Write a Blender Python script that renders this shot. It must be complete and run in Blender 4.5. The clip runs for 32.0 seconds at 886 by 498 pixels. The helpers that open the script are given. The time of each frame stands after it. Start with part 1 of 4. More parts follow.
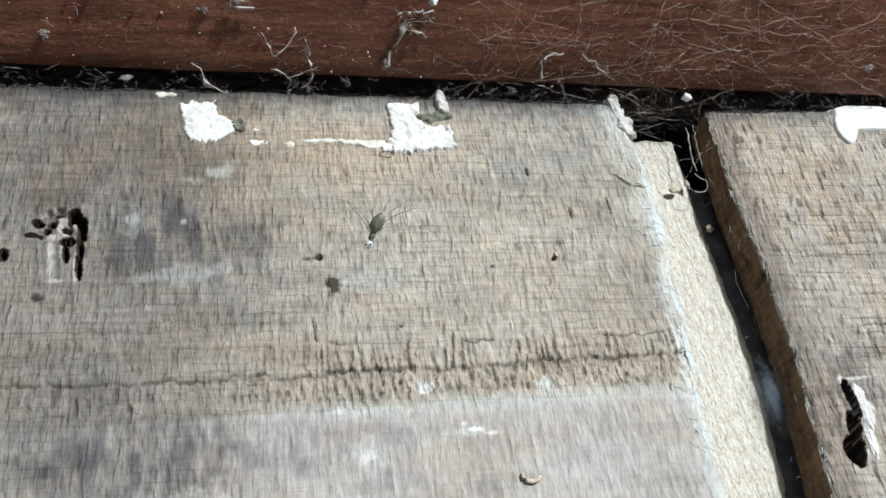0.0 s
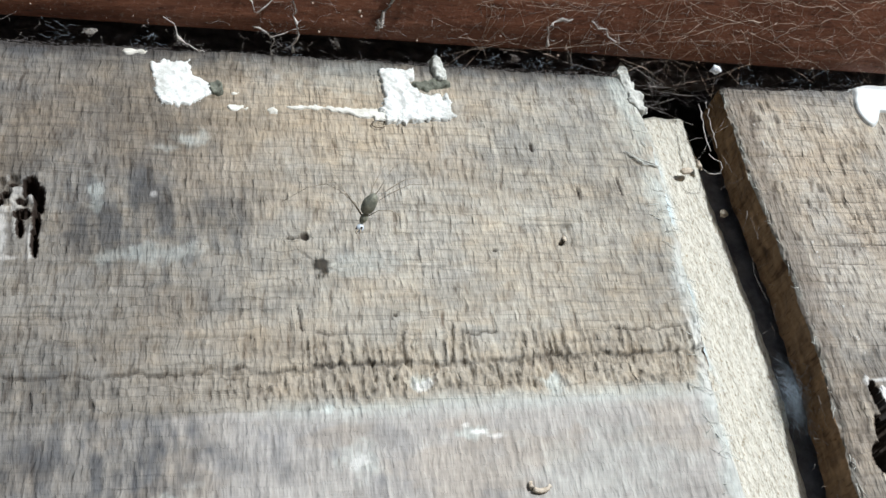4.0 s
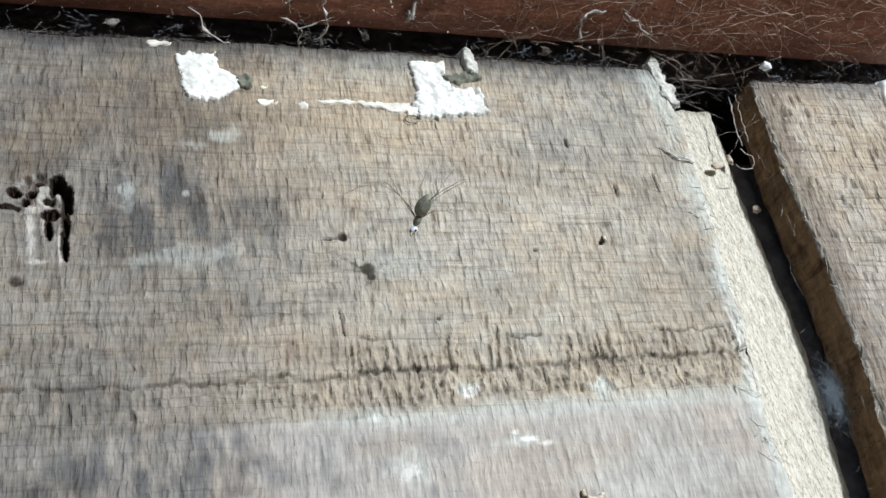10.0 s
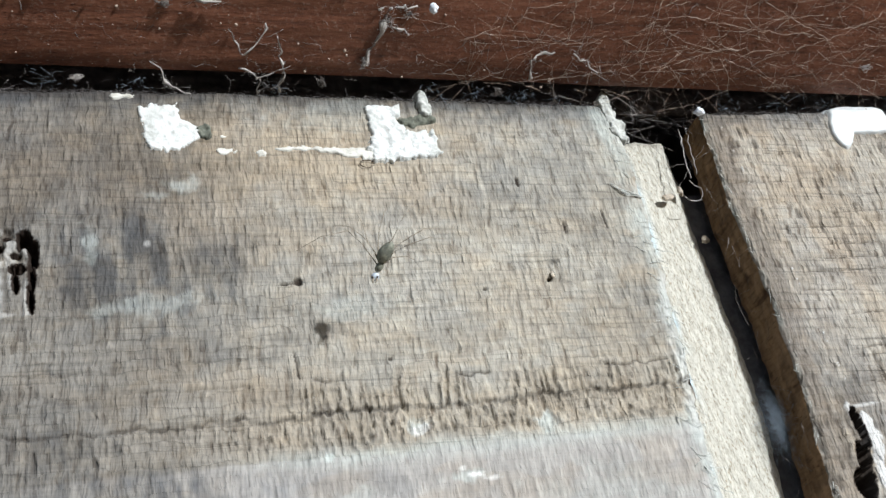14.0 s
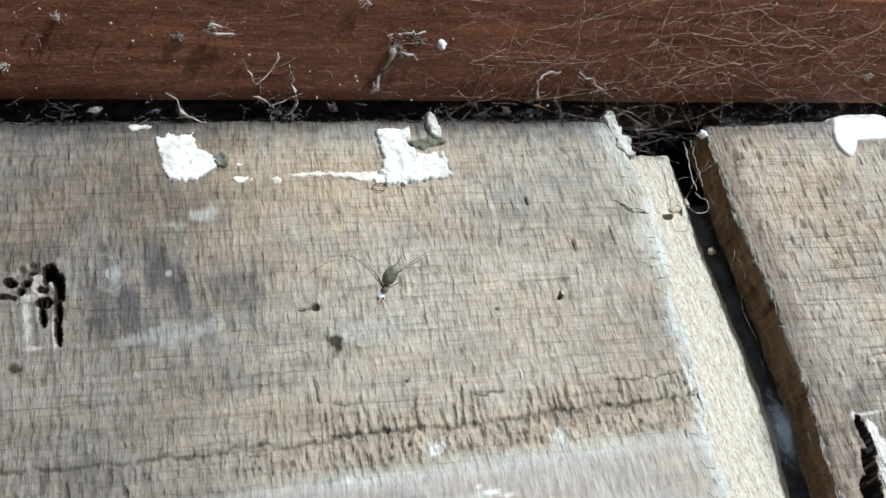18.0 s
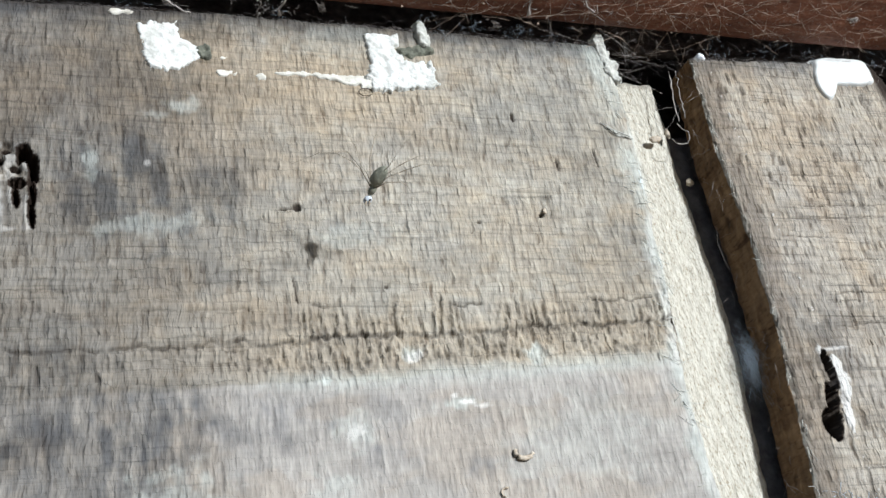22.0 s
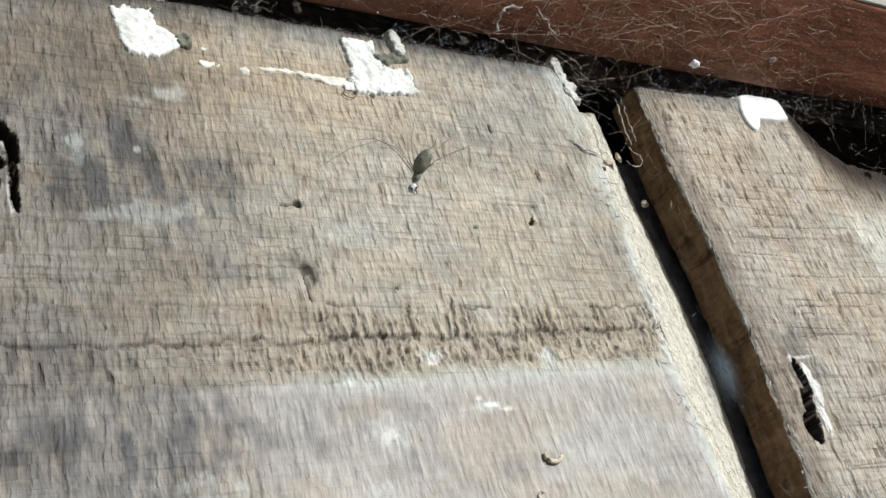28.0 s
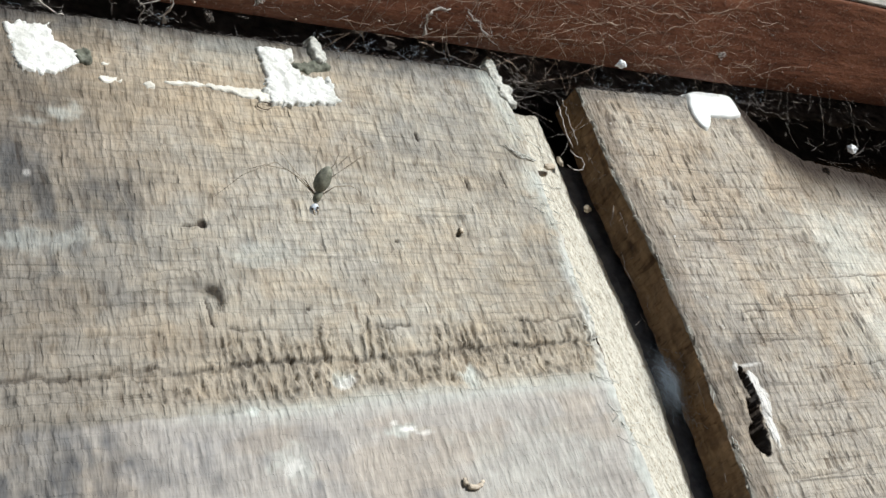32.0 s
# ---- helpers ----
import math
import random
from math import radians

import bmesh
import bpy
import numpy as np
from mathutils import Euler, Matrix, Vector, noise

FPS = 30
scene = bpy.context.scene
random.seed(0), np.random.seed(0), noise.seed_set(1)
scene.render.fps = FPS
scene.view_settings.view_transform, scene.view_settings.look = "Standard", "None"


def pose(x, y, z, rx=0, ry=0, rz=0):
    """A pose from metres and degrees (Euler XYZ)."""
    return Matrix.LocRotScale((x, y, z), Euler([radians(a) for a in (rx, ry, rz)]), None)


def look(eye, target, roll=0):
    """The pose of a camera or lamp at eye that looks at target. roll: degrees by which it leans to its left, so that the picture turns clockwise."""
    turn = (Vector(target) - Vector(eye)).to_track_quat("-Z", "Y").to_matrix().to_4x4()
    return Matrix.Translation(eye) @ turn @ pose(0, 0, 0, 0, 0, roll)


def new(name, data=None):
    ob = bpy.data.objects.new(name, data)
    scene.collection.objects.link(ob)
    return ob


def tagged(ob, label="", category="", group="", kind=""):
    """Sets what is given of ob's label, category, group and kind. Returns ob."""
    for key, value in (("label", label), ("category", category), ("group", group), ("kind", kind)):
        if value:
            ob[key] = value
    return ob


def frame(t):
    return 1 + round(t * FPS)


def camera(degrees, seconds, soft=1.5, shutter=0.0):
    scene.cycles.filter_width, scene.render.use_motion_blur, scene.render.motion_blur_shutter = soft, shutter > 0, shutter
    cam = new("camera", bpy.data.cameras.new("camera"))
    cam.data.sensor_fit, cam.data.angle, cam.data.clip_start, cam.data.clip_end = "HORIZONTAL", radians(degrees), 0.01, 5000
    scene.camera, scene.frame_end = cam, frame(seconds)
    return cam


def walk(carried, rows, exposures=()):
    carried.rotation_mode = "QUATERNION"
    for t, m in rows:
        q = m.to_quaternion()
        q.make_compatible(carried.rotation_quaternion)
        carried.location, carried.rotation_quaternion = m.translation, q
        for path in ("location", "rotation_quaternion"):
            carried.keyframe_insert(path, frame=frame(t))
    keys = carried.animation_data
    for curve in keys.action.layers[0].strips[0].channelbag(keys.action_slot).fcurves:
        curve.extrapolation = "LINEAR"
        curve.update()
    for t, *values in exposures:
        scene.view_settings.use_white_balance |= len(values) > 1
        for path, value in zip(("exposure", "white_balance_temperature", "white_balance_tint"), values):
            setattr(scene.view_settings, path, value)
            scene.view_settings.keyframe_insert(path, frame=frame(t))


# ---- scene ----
cam = camera(45.44, 32.0, soft=1.5)

# The way of the hand-held camera: seconds, eye, target, roll.
PATH = [
    (0.0, (-0.02274, -0.13221, -0.09112), (0.01619, -0.01276, -0.00918), -14.92),
    (0.5, (-0.02018, -0.12290, -0.09223), (0.01885, -0.00240, -0.01188), -15.27),
    (1.0, (-0.01789, -0.12098, -0.08863), (0.02230, 0.00017, -0.00985), -15.32),
    (1.5, (-0.01716, -0.12005, -0.08625), (0.02482, 0.00072, -0.00782), -15.75),
    (2.0, (-0.02138, -0.11914, -0.08423), (0.02024, 0.00170, -0.00570), -15.59),
    (2.5, (-0.01841, -0.12028, -0.08182), (0.02443, 0.00053, -0.00392), -15.74),
    (3.0, (-0.01650, -0.11788, -0.08311), (0.02773, 0.00263, -0.00552), -15.32),
    (3.5, (-0.01941, -0.11974, -0.08083), (0.02506, 0.00109, -0.00387), -15.24),
    (4.0, (-0.02435, -0.11955, -0.08078), (0.02018, 0.00080, -0.00309), -14.90),
    (4.5, (-0.02920, -0.12025, -0.07706), (0.01666, -0.00018, 0.00026), -15.09),
    (6.5, (-0.03252, -0.11560, -0.07618), (0.01699, 0.00432, -0.00088), -15.36),
    (7.0, (-0.03263, -0.11677, -0.07503), (0.01679, 0.00367, -0.00052), -15.35),
    (7.5, (-0.03137, -0.11631, -0.07517), (0.01799, 0.00422, -0.00077), -15.54),
    (8.0, (-0.03250, -0.11561, -0.07532), (0.01734, 0.00463, -0.00076), -15.79),
    (8.5, (-0.03189, -0.11471, -0.07548), (0.01772, 0.00572, -0.00107), -15.87),
    (9.0, (-0.03217, -0.11582, -0.07471), (0.01730, 0.00491, -0.00070), -15.92),
    (9.5, (-0.03090, -0.11636, -0.07402), (0.01822, 0.00439, 0.00019), -15.90),
    (10.0, (-0.03295, -0.11558, -0.07374), (0.01633, 0.00529, 0.00017), -15.96),
    (10.5, (-0.03253, -0.11415, -0.07549), (0.01654, 0.00649, -0.00106), -15.92),
    (11.0, (-0.03058, -0.11383, -0.07624), (0.01875, 0.00694, -0.00219), -16.23),
    (11.5, (-0.02900, -0.11479, -0.07581), (0.02058, 0.00598, -0.00195), -16.40),
    (12.0, (-0.02898, -0.11630, -0.07630), (0.02044, 0.00440, -0.00221), -16.52),
    (12.5, (-0.02947, -0.11709, -0.07490), (0.01967, 0.00394, -0.00118), -16.47),
    (13.0, (-0.02752, -0.12014, -0.07392), (0.02145, 0.00098, -0.00022), -16.48),
    (13.5, (-0.02747, -0.12362, -0.07368), (0.02150, -0.00255, 0.00011), -16.72),
    (15.5, (-0.02684, -0.12784, -0.07243), (0.02051, -0.00537, 0.00010), -17.11),
    (16.0, (-0.02654, -0.12691, -0.07404), (0.02100, -0.00461, -0.00135), -17.25),
    (16.5, (-0.02771, -0.12695, -0.07374), (0.01977, -0.00466, -0.00099), -17.31),
    (17.0, (-0.02682, -0.12846, -0.07243), (0.02023, -0.00571, -0.00019), -17.44),
    (17.5, (-0.02749, -0.13232, -0.07091), (0.01931, -0.00922, 0.00089), -17.49),
    (18.0, (-0.02832, -0.13256, -0.07042), (0.01849, -0.00948, 0.00142), -17.55),
    (18.5, (-0.02951, -0.13220, -0.07057), (0.01710, -0.00867, 0.00062), -17.48),
    (19.0, (-0.02517, -0.13210, -0.06806), (0.02328, -0.00831, 0.00145), -17.75),
    (19.5, (-0.02384, -0.13211, -0.06807), (0.02637, -0.00765, -0.00106), -17.21),
    (20.0, (-0.02518, -0.12986, -0.06836), (0.02648, -0.00429, -0.00461), -16.50),
    (20.5, (-0.02639, -0.13235, -0.06616), (0.02565, -0.00660, -0.00306), -16.32),
    (21.0, (-0.02968, -0.13156, -0.06686), (0.02237, -0.00590, -0.00360), -15.94),
    (21.5, (-0.03148, -0.12864, -0.06940), (0.02161, -0.00342, -0.00613), -15.65),
    (22.0, (-0.03464, -0.12661, -0.07221), (0.01990, -0.00184, -0.00930), -15.19),
    (22.5, (-0.03746, -0.12561, -0.07342), (0.02000, -0.00213, -0.01056), -15.38),
    (23.0, (-0.03799, -0.12099, -0.07811), (0.02361, -0.00009, -0.01416), -16.18),
    (23.5, (-0.04184, -0.12205, -0.07435), (0.02364, -0.00342, -0.01001), -17.49),
    (24.0, (-0.04670, -0.11626, -0.07234), (0.02297, -0.00079, -0.00668), -18.68),
    (24.5, (-0.04898, -0.11095, -0.07214), (0.02526, 0.00147, -0.00618), -19.59),
    (26.5, (-0.06038, -0.10433, -0.07095), (0.02312, 0.00174, -0.00555), -21.65),
    (27.0, (-0.06049, -0.10437, -0.07137), (0.02334, 0.00125, -0.00566), -21.82),
    (27.5, (-0.06088, -0.10165, -0.07251), (0.02380, 0.00336, -0.00692), -22.04),
    (28.0, (-0.06159, -0.10166, -0.07190), (0.02301, 0.00316, -0.00590), -22.09),
    (28.5, (-0.06237, -0.10124, -0.07068), (0.02274, 0.00329, -0.00488), -22.33),
    (29.0, (-0.06240, -0.10190, -0.06986), (0.02213, 0.00281, -0.00359), -22.20),
    (29.5, (-0.05968, -0.10247, -0.06926), (0.02520, 0.00218, -0.00335), -22.18),
    (30.0, (-0.05860, -0.10298, -0.06988), (0.02612, 0.00168, -0.00379), -22.22),
    (30.5, (-0.05734, -0.10146, -0.07070), (0.02737, 0.00325, -0.00466), -22.20),
    (31.0, (-0.05519, -0.10232, -0.07082), (0.02934, 0.00256, -0.00483), -22.35),
    (31.5, (-0.05423, -0.10289, -0.07053), (0.03035, 0.00210, -0.00479), -22.57),
    (32.0, (-0.04830, -0.10390, -0.07115), (0.03555, 0.00159, -0.00527), -23.46),
]
walk(cam, [(t, look(eye, target, roll)) for t, eye, target, roll in PATH], [(0.0, 0.04, 5900, 8), (24.5, 0.04, 5900, 8), (26.5, 0.04, 6180, 8), (32.0, 0.04, 6180, 8)])

# ---- light: low sun from the front, open sky behind the camera ----
SUN_WAY = Vector((0.462, -0.870, 0.174))
world = bpy.data.worlds.new("world")
scene.world = world
world.use_nodes = True
sky = world.node_tree.nodes.new("ShaderNodeTexSky")
sky.sky_type, sky.sun_disc = "NISHITA", False
sky.sun_elevation = radians(24)
sky.sun_rotation = math.atan2(SUN_WAY.x, SUN_WAY.y)
world.node_tree.links.new(sky.outputs[0], world.node_tree.nodes["Background"].inputs[0])
world.node_tree.nodes["Background"].inputs[1].default_value = 0.058
sun = new("sun", bpy.data.lights.new("sun", "SUN"))
sun.data.energy, sun.data.angle, sun.data.color = 5.0, radians(2.6), (1.0, 0.98, 0.945)
sun.matrix_world = look(SUN_WAY, (0, 0, 0))

CM = 0.01


# ---- materials ----
def material(name, rough=0.8, colour=(0.5, 0.5, 0.5), metal=0.0, specular=0.3):
    m = bpy.data.materials.new(name)
    m.use_nodes = True
    b = m.node_tree.nodes["Principled BSDF"]
    b.inputs["Base Color"].default_value = (*colour, 1)
    b.inputs["Roughness"].default_value = rough
    b.inputs["Metallic"].default_value = metal
    b.inputs["Specular IOR Level"].default_value = specular
    return m, m.node_tree, b


def node(tree, kind, **values):
    n = tree.nodes.new(kind)
    for key, value in values.items():
        n.inputs[key.replace("_", " ")].default_value = value
    return n


def noise_tex(tree, stretch, scale, detail=3.0, rough=0.6, distort=0.0, lean=0.0):
    """Noise over the object's own metres, stretched by a factor along each axis; lean: degrees by which the grain tilts."""
    co = tree.nodes.new("ShaderNodeTexCoord")
    tilt = node(tree, "ShaderNodeMapping", Rotation=(0, radians(lean), 0))
    mp = node(tree, "ShaderNodeMapping", Scale=stretch)
    tree.links.new(co.outputs["Object"], tilt.inputs["Vector"])
    tree.links.new(tilt.outputs[0], mp.inputs["Vector"])
    n = node(tree, "ShaderNodeTexNoise", Scale=scale, Detail=detail, Roughness=rough, Distortion=distort)
    tree.links.new(mp.outputs[0], n.inputs["Vector"])
    return n.outputs["Fac"]


def calc(tree, how, a, b=0.0):
    n = tree.nodes.new("ShaderNodeMath")
    n.operation = how
    for sock, value in zip(n.inputs, (a, b)):
        if isinstance(value, bpy.types.NodeSocket):
            tree.links.new(value, sock)
        else:
            sock.default_value = value
    return n.outputs[0]


def strokes(tree, lean, row, fine, length):
    """Fibres broken by the saw: upright strokes that start anew in each row; row, fine and length are per metre. Also the ledge between rows."""
    co = tree.nodes.new("ShaderNodeTexCoord")
    tilt = node(tree, "ShaderNodeMapping", Rotation=(0, radians(lean), 0))
    cut = tree.nodes.new("ShaderNodeSeparateXYZ")
    tree.links.new(co.outputs["Object"], tilt.inputs["Vector"])
    tree.links.new(tilt.outputs[0], cut.inputs[0])
    x, z = cut.outputs["X"], cut.outputs["Z"]
    drift = noise_tex(tree, (0.7, 1.0, 1.6), 190, 3, 0.6, lean=lean)
    r = calc(tree, "ADD", calc(tree, "MULTIPLY", z, row), calc(tree, "MULTIPLY", drift, 2.2))
    across = calc(tree, "ADD", calc(tree, "MULTIPLY", x, fine), calc(tree, "MULTIPLY", drift, 2.0))
    join = tree.nodes.new("ShaderNodeCombineXYZ")
    for sock, value in zip(join.inputs, (across, calc(tree, "MULTIPLY", calc(tree, "FLOOR", r), 0.37), calc(tree, "MULTIPLY", z, length))):
        tree.links.new(value, sock)
    n = node(tree, "ShaderNodeTexNoise", Scale=1.0, Detail=2.0, Roughness=0.55)
    tree.links.new(join.outputs[0], n.inputs["Vector"])
    return n.outputs["Fac"], calc(tree, "PINGPONG", r, 0.5)


def ramp(tree, source, stops):
    r = tree.nodes.new("ShaderNodeValToRGB")
    el = r.color_ramp.elements
    while len(el) < len(stops):
        el.new(0.5)
    for e, (at, c) in zip(el, stops):
        e.position = at
        e.color = (*c, 1) if isinstance(c, tuple) else (c, c, c, 1)
    tree.links.new(source, r.inputs[0])
    return r.outputs[0]


def mix(tree, how, fac, a, b):
    n = tree.nodes.new("ShaderNodeMix")
    n.data_type, n.blend_type = "RGBA", how
    for sock, value in ((n.inputs[0], fac), (n.inputs[6], a), (n.inputs[7], b)):
        if isinstance(value, bpy.types.NodeSocket):
            tree.links.new(value, sock)
        elif isinstance(value, tuple):
            sock.default_value = (*value, 1)
        else:
            sock.default_value = value
    return n.outputs[2]


def attribute(tree, name):
    n = tree.nodes.new("ShaderNodeAttribute")
    n.attribute_name = name
    return n.outputs["Fac"]


def bump(tree, shader, parts):
    """Chains height maps (source, strength, metres) into the shader's normal."""
    last = None
    for source, strength, depth in parts:
        n = tree.nodes.new("ShaderNodeBump")
        n.inputs["Strength"].default_value, n.inputs["Distance"].default_value = strength, depth
        tree.links.new(source, n.inputs["Height"])
        if last is not None:
            tree.links.new(last, n.inputs["Normal"])
        last = n.outputs[0]
    tree.links.new(last, shader.inputs["Normal"])


def plank_material(name, light, dark, lean=0.0, crisp=0.0):
    """Sawn weathered wood: fibres along z, faint saw lines across, stains and painted shade from the mesh."""
    m, tr, b = material(name, rough=0.82, specular=0.2)
    worn = attribute(tr, "worn")
    fibre = noise_tex(tr, (3.6, 1.0, 0.8), 350, 2, 0.5, 0.3, lean=lean)
    dash = noise_tex(tr, (2.3, 1.0, 0.8), 640, 2, 0.5, 0.2, lean=lean)
    fine = noise_tex(tr, (2.0, 1.0, 1.0), 1700, 2, 0.6, lean=lean)
    saw = noise_tex(tr, (0.25, 1.0, 4.0), 380, 2, 0.5, 0.15, lean=lean)
    scratch = noise_tex(tr, (0.1, 1.0, 6.0), 400, 2, 0.5, 0.05, lean=lean)
    blot = noise_tex(tr, (0.8, 1.0, 2.0), 70, 5, 0.65, lean=lean)
    broad = noise_tex(tr, (1.0, 1.0, 0.8), 28, 3, 0.6, lean=lean)
    pits = noise_tex(tr, (1.4, 1.0, 0.7), 700, 2, 0.5, lean=lean)
    pores = noise_tex(tr, (3.2, 1.0, 0.45), 520, 2, 0.5, lean=lean)
    stroke, ledge = strokes(tr, lean, 620, 1350, 150)
    rowed = ramp(tr, noise_tex(tr, (0.6, 1.0, 1.0), 150, 3, 0.6, lean=lean), [(0.4, 0.0), (0.62, 0.5)])
    c = ramp(tr, fibre, [(0.2, dark), (0.42, light), (0.58, tuple(v * 1.05 for v in light)), (0.76, tuple(min(1, v * 1.3) for v in light))])
    c = mix(tr, "MULTIPLY", 0.35, c, ramp(tr, dash, [(0.32, 0.66), (0.5, 0.97), (0.7, 1.35)]))
    uneven = ramp(tr, noise_tex(tr, (1.0, 1.0, 1.3), 120, 3, 0.6), [(0.36, 0.22 + crisp), (0.64, min(1.0, 0.78 + crisp))])
    c = mix(tr, "MULTIPLY", uneven, c, ramp(tr, stroke, [(0.3, (0.36, 0.32, 0.29)), (0.38, (0.84, 0.82, 0.8)), (0.48, (1.0, 1.0, 1.0)), (0.7, (1.16, 1.16, 1.15))]))
    c = mix(tr, "MULTIPLY", rowed, c, ramp(tr, ledge, [(0.02, 0.55), (0.1, 1.05)]))
    tone = noise_tex(tr, (1.2, 1.0, 2.2), 190, 3, 0.6, lean=lean)
    c = mix(tr, "MULTIPLY", 0.3, c, ramp(tr, tone, [(0.34, (0.84, 0.87, 0.94)), (0.5, (1.0, 1.0, 1.0)), (0.66, (1.1, 1.0, 0.86))]))
    c = mix(tr, "MULTIPLY", 0.2, c, ramp(tr, fine, [(0.3, 0.6), (0.55, 1.0), (0.75, 1.3)]))
    c = mix(tr, "MULTIPLY", 0.35, c, ramp(tr, saw, [(0.3, 0.5), (0.48, 1.0), (0.68, 1.2)]))
    c = mix(tr, "MULTIPLY", 0.4 + crisp, c, ramp(tr, scratch, [(0.3, 0.4), (0.39, 1.0)]))
    c = mix(tr, "MULTIPLY", 0.7, c, ramp(tr, blot, [(0.3, (0.62, 0.6, 0.58)), (0.52, (1.0, 1.0, 1.0)), (0.72, (1.1, 1.1, 1.09))]))
    c = mix(tr, "MULTIPLY", 0.4, c, ramp(tr, broad, [(0.36, (0.78, 0.79, 0.83)), (0.5, (1.0, 1.0, 0.98)), (0.64, (1.08, 1.02, 0.93))]))
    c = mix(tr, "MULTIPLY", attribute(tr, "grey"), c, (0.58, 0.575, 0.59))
    soft = mix(tr, "MULTIPLY", 0.4, (0.37, 0.352, 0.33), ramp(tr, fibre, [(0.3, 0.4), (0.65, 1.25)]))
    soft = mix(tr, "MULTIPLY", 0.2, soft, ramp(tr, dash, [(0.3, 0.65), (0.7, 1.25)]))
    soft = mix(tr, "MULTIPLY", 0.6, soft, ramp(tr, blot, [(0.3, 0.65), (0.65, 1.2)]))
    c = mix(tr, "MIX", worn, c, soft)
    c = mix(tr, "MULTIPLY", attribute(tr, "stain_shade"), c, (0.40, 0.43, 0.49))
    c = mix(tr, "MULTIPLY", attribute(tr, "warm"), c, (1.0, 0.87, 0.72))
    c = mix(tr, "MIX", attribute(tr, "pale"), c, mix(tr, "MULTIPLY", 0.7, (0.485, 0.52, 0.49), ramp(tr, dash, [(0.3, 0.6), (0.7, 1.25)])))
    c = mix(tr, "MIX", attribute(tr, "white"), c, (0.86, 0.85, 0.82))
    c = mix(tr, "MULTIPLY", attribute(tr, "brown"), c, (0.5, 0.375, 0.265))
    c = mix(tr, "MIX", attribute(tr, "dirt_shade"), c, (0.022, 0.014, 0.01))
    c = mix(tr, "MULTIPLY", ramp(tr, pores, [(0.64, 0.0), (0.72, 0.4)]), c, (0.25, 0.2, 0.16))
    tr.links.new(c, b.inputs["Base Color"])
    rubbed = lambda h: mix(tr, "MIX", worn, h, mix(tr, "MIX", 0.42, h, (0.5, 0.5, 0.5)))
    bump(tr, b, [(rubbed(fibre), 0.7, 0.0005), (rubbed(stroke), 0.9, 0.0006 + 0.0006 * crisp), (rubbed(dash), 0.5, 0.0004), (rubbed(saw), 0.35, 0.0004), (rubbed(scratch), 0.25, 0.0002), (rubbed(pits), 0.3, 0.0003)])
    return m


def lath_material():
    """Pale bare wood with short dark fibres."""
    m, tr, b = material("pale_lath", rough=0.85, specular=0.15)
    grain = noise_tex(tr, (3.0, 1.0, 0.8), 620, 3, 0.6, 0.3)
    flecks = noise_tex(tr, (2.4, 1.0, 0.8), 2000, 3, 0.6)
    c = ramp(tr, grain, [(0.3, (0.47, 0.44, 0.37)), (0.6, (0.63, 0.61, 0.535))])
    c = mix(tr, "MULTIPLY", ramp(tr, flecks, [(0.54, 0.0), (0.64, 0.7)]), c, (0.42, 0.35, 0.25))
    c = mix(tr, "MIX", attribute(tr, "pale"), c, (0.55, 0.68, 0.74))
    tr.links.new(c, b.inputs["Base Color"])
    bump(tr, b, [(grain, 0.7, 0.0005), (flecks, 0.6, 0.0003)])
    return m


def brown_material():
    """Old red-brown varnish over wood, dusty."""
    m, tr, b = material("brown_varnish", rough=0.55, specular=0.35)
    grain = noise_tex(tr, (0.35, 3.0, 3.0), 330, 5, 0.7, 0.2)
    pores = noise_tex(tr, (1.0, 4.0, 4.0), 700, 2, 0.5)
    blot = noise_tex(tr, (1.0, 1.0, 1.0), 45, 4, 0.6)
    dust = noise_tex(tr, (1.0, 1.0, 1.0), 1700, 3, 0.7)
    c = ramp(tr, grain, [(0.3, (0.11, 0.046, 0.03)), (0.5, (0.2, 0.079, 0.046)), (0.75, (0.285, 0.128, 0.078))])
    c = mix(tr, "MULTIPLY", 0.7, c, ramp(tr, blot, [(0.3, (0.6, 0.55, 0.5)), (0.65, (1.15, 1.15, 1.1))]))
    c = mix(tr, "MULTIPLY", ramp(tr, pores, [(0.62, 0.0), (0.72, 0.7)]), c, (0.3, 0.25, 0.25))
    c = mix(tr, "MIX", ramp(tr, dust, [(0.56, 0.0), (0.76, 0.55)]), c, (0.46, 0.36, 0.29))
    tr.links.new(c, b.inputs["Base Color"])
    bump(tr, b, [(grain, 0.35, 0.0003), (pores, 0.3, 0.0002), (dust, 0.3, 0.0002)])
    return m


def dusty_material(name, colour, second, scale=900, rough=0.9, relief=0.0003):
    m, tr, b = material(name, rough=rough, specular=0.15)
    n = noise_tex(tr, (1, 1, 1), scale, 4, 0.7)
    tr.links.new(ramp(tr, n, [(0.3, second), (0.65, colour)]), b.inputs["Base Color"])
    bump(tr, b, [(n, 0.6, relief)])
    return m


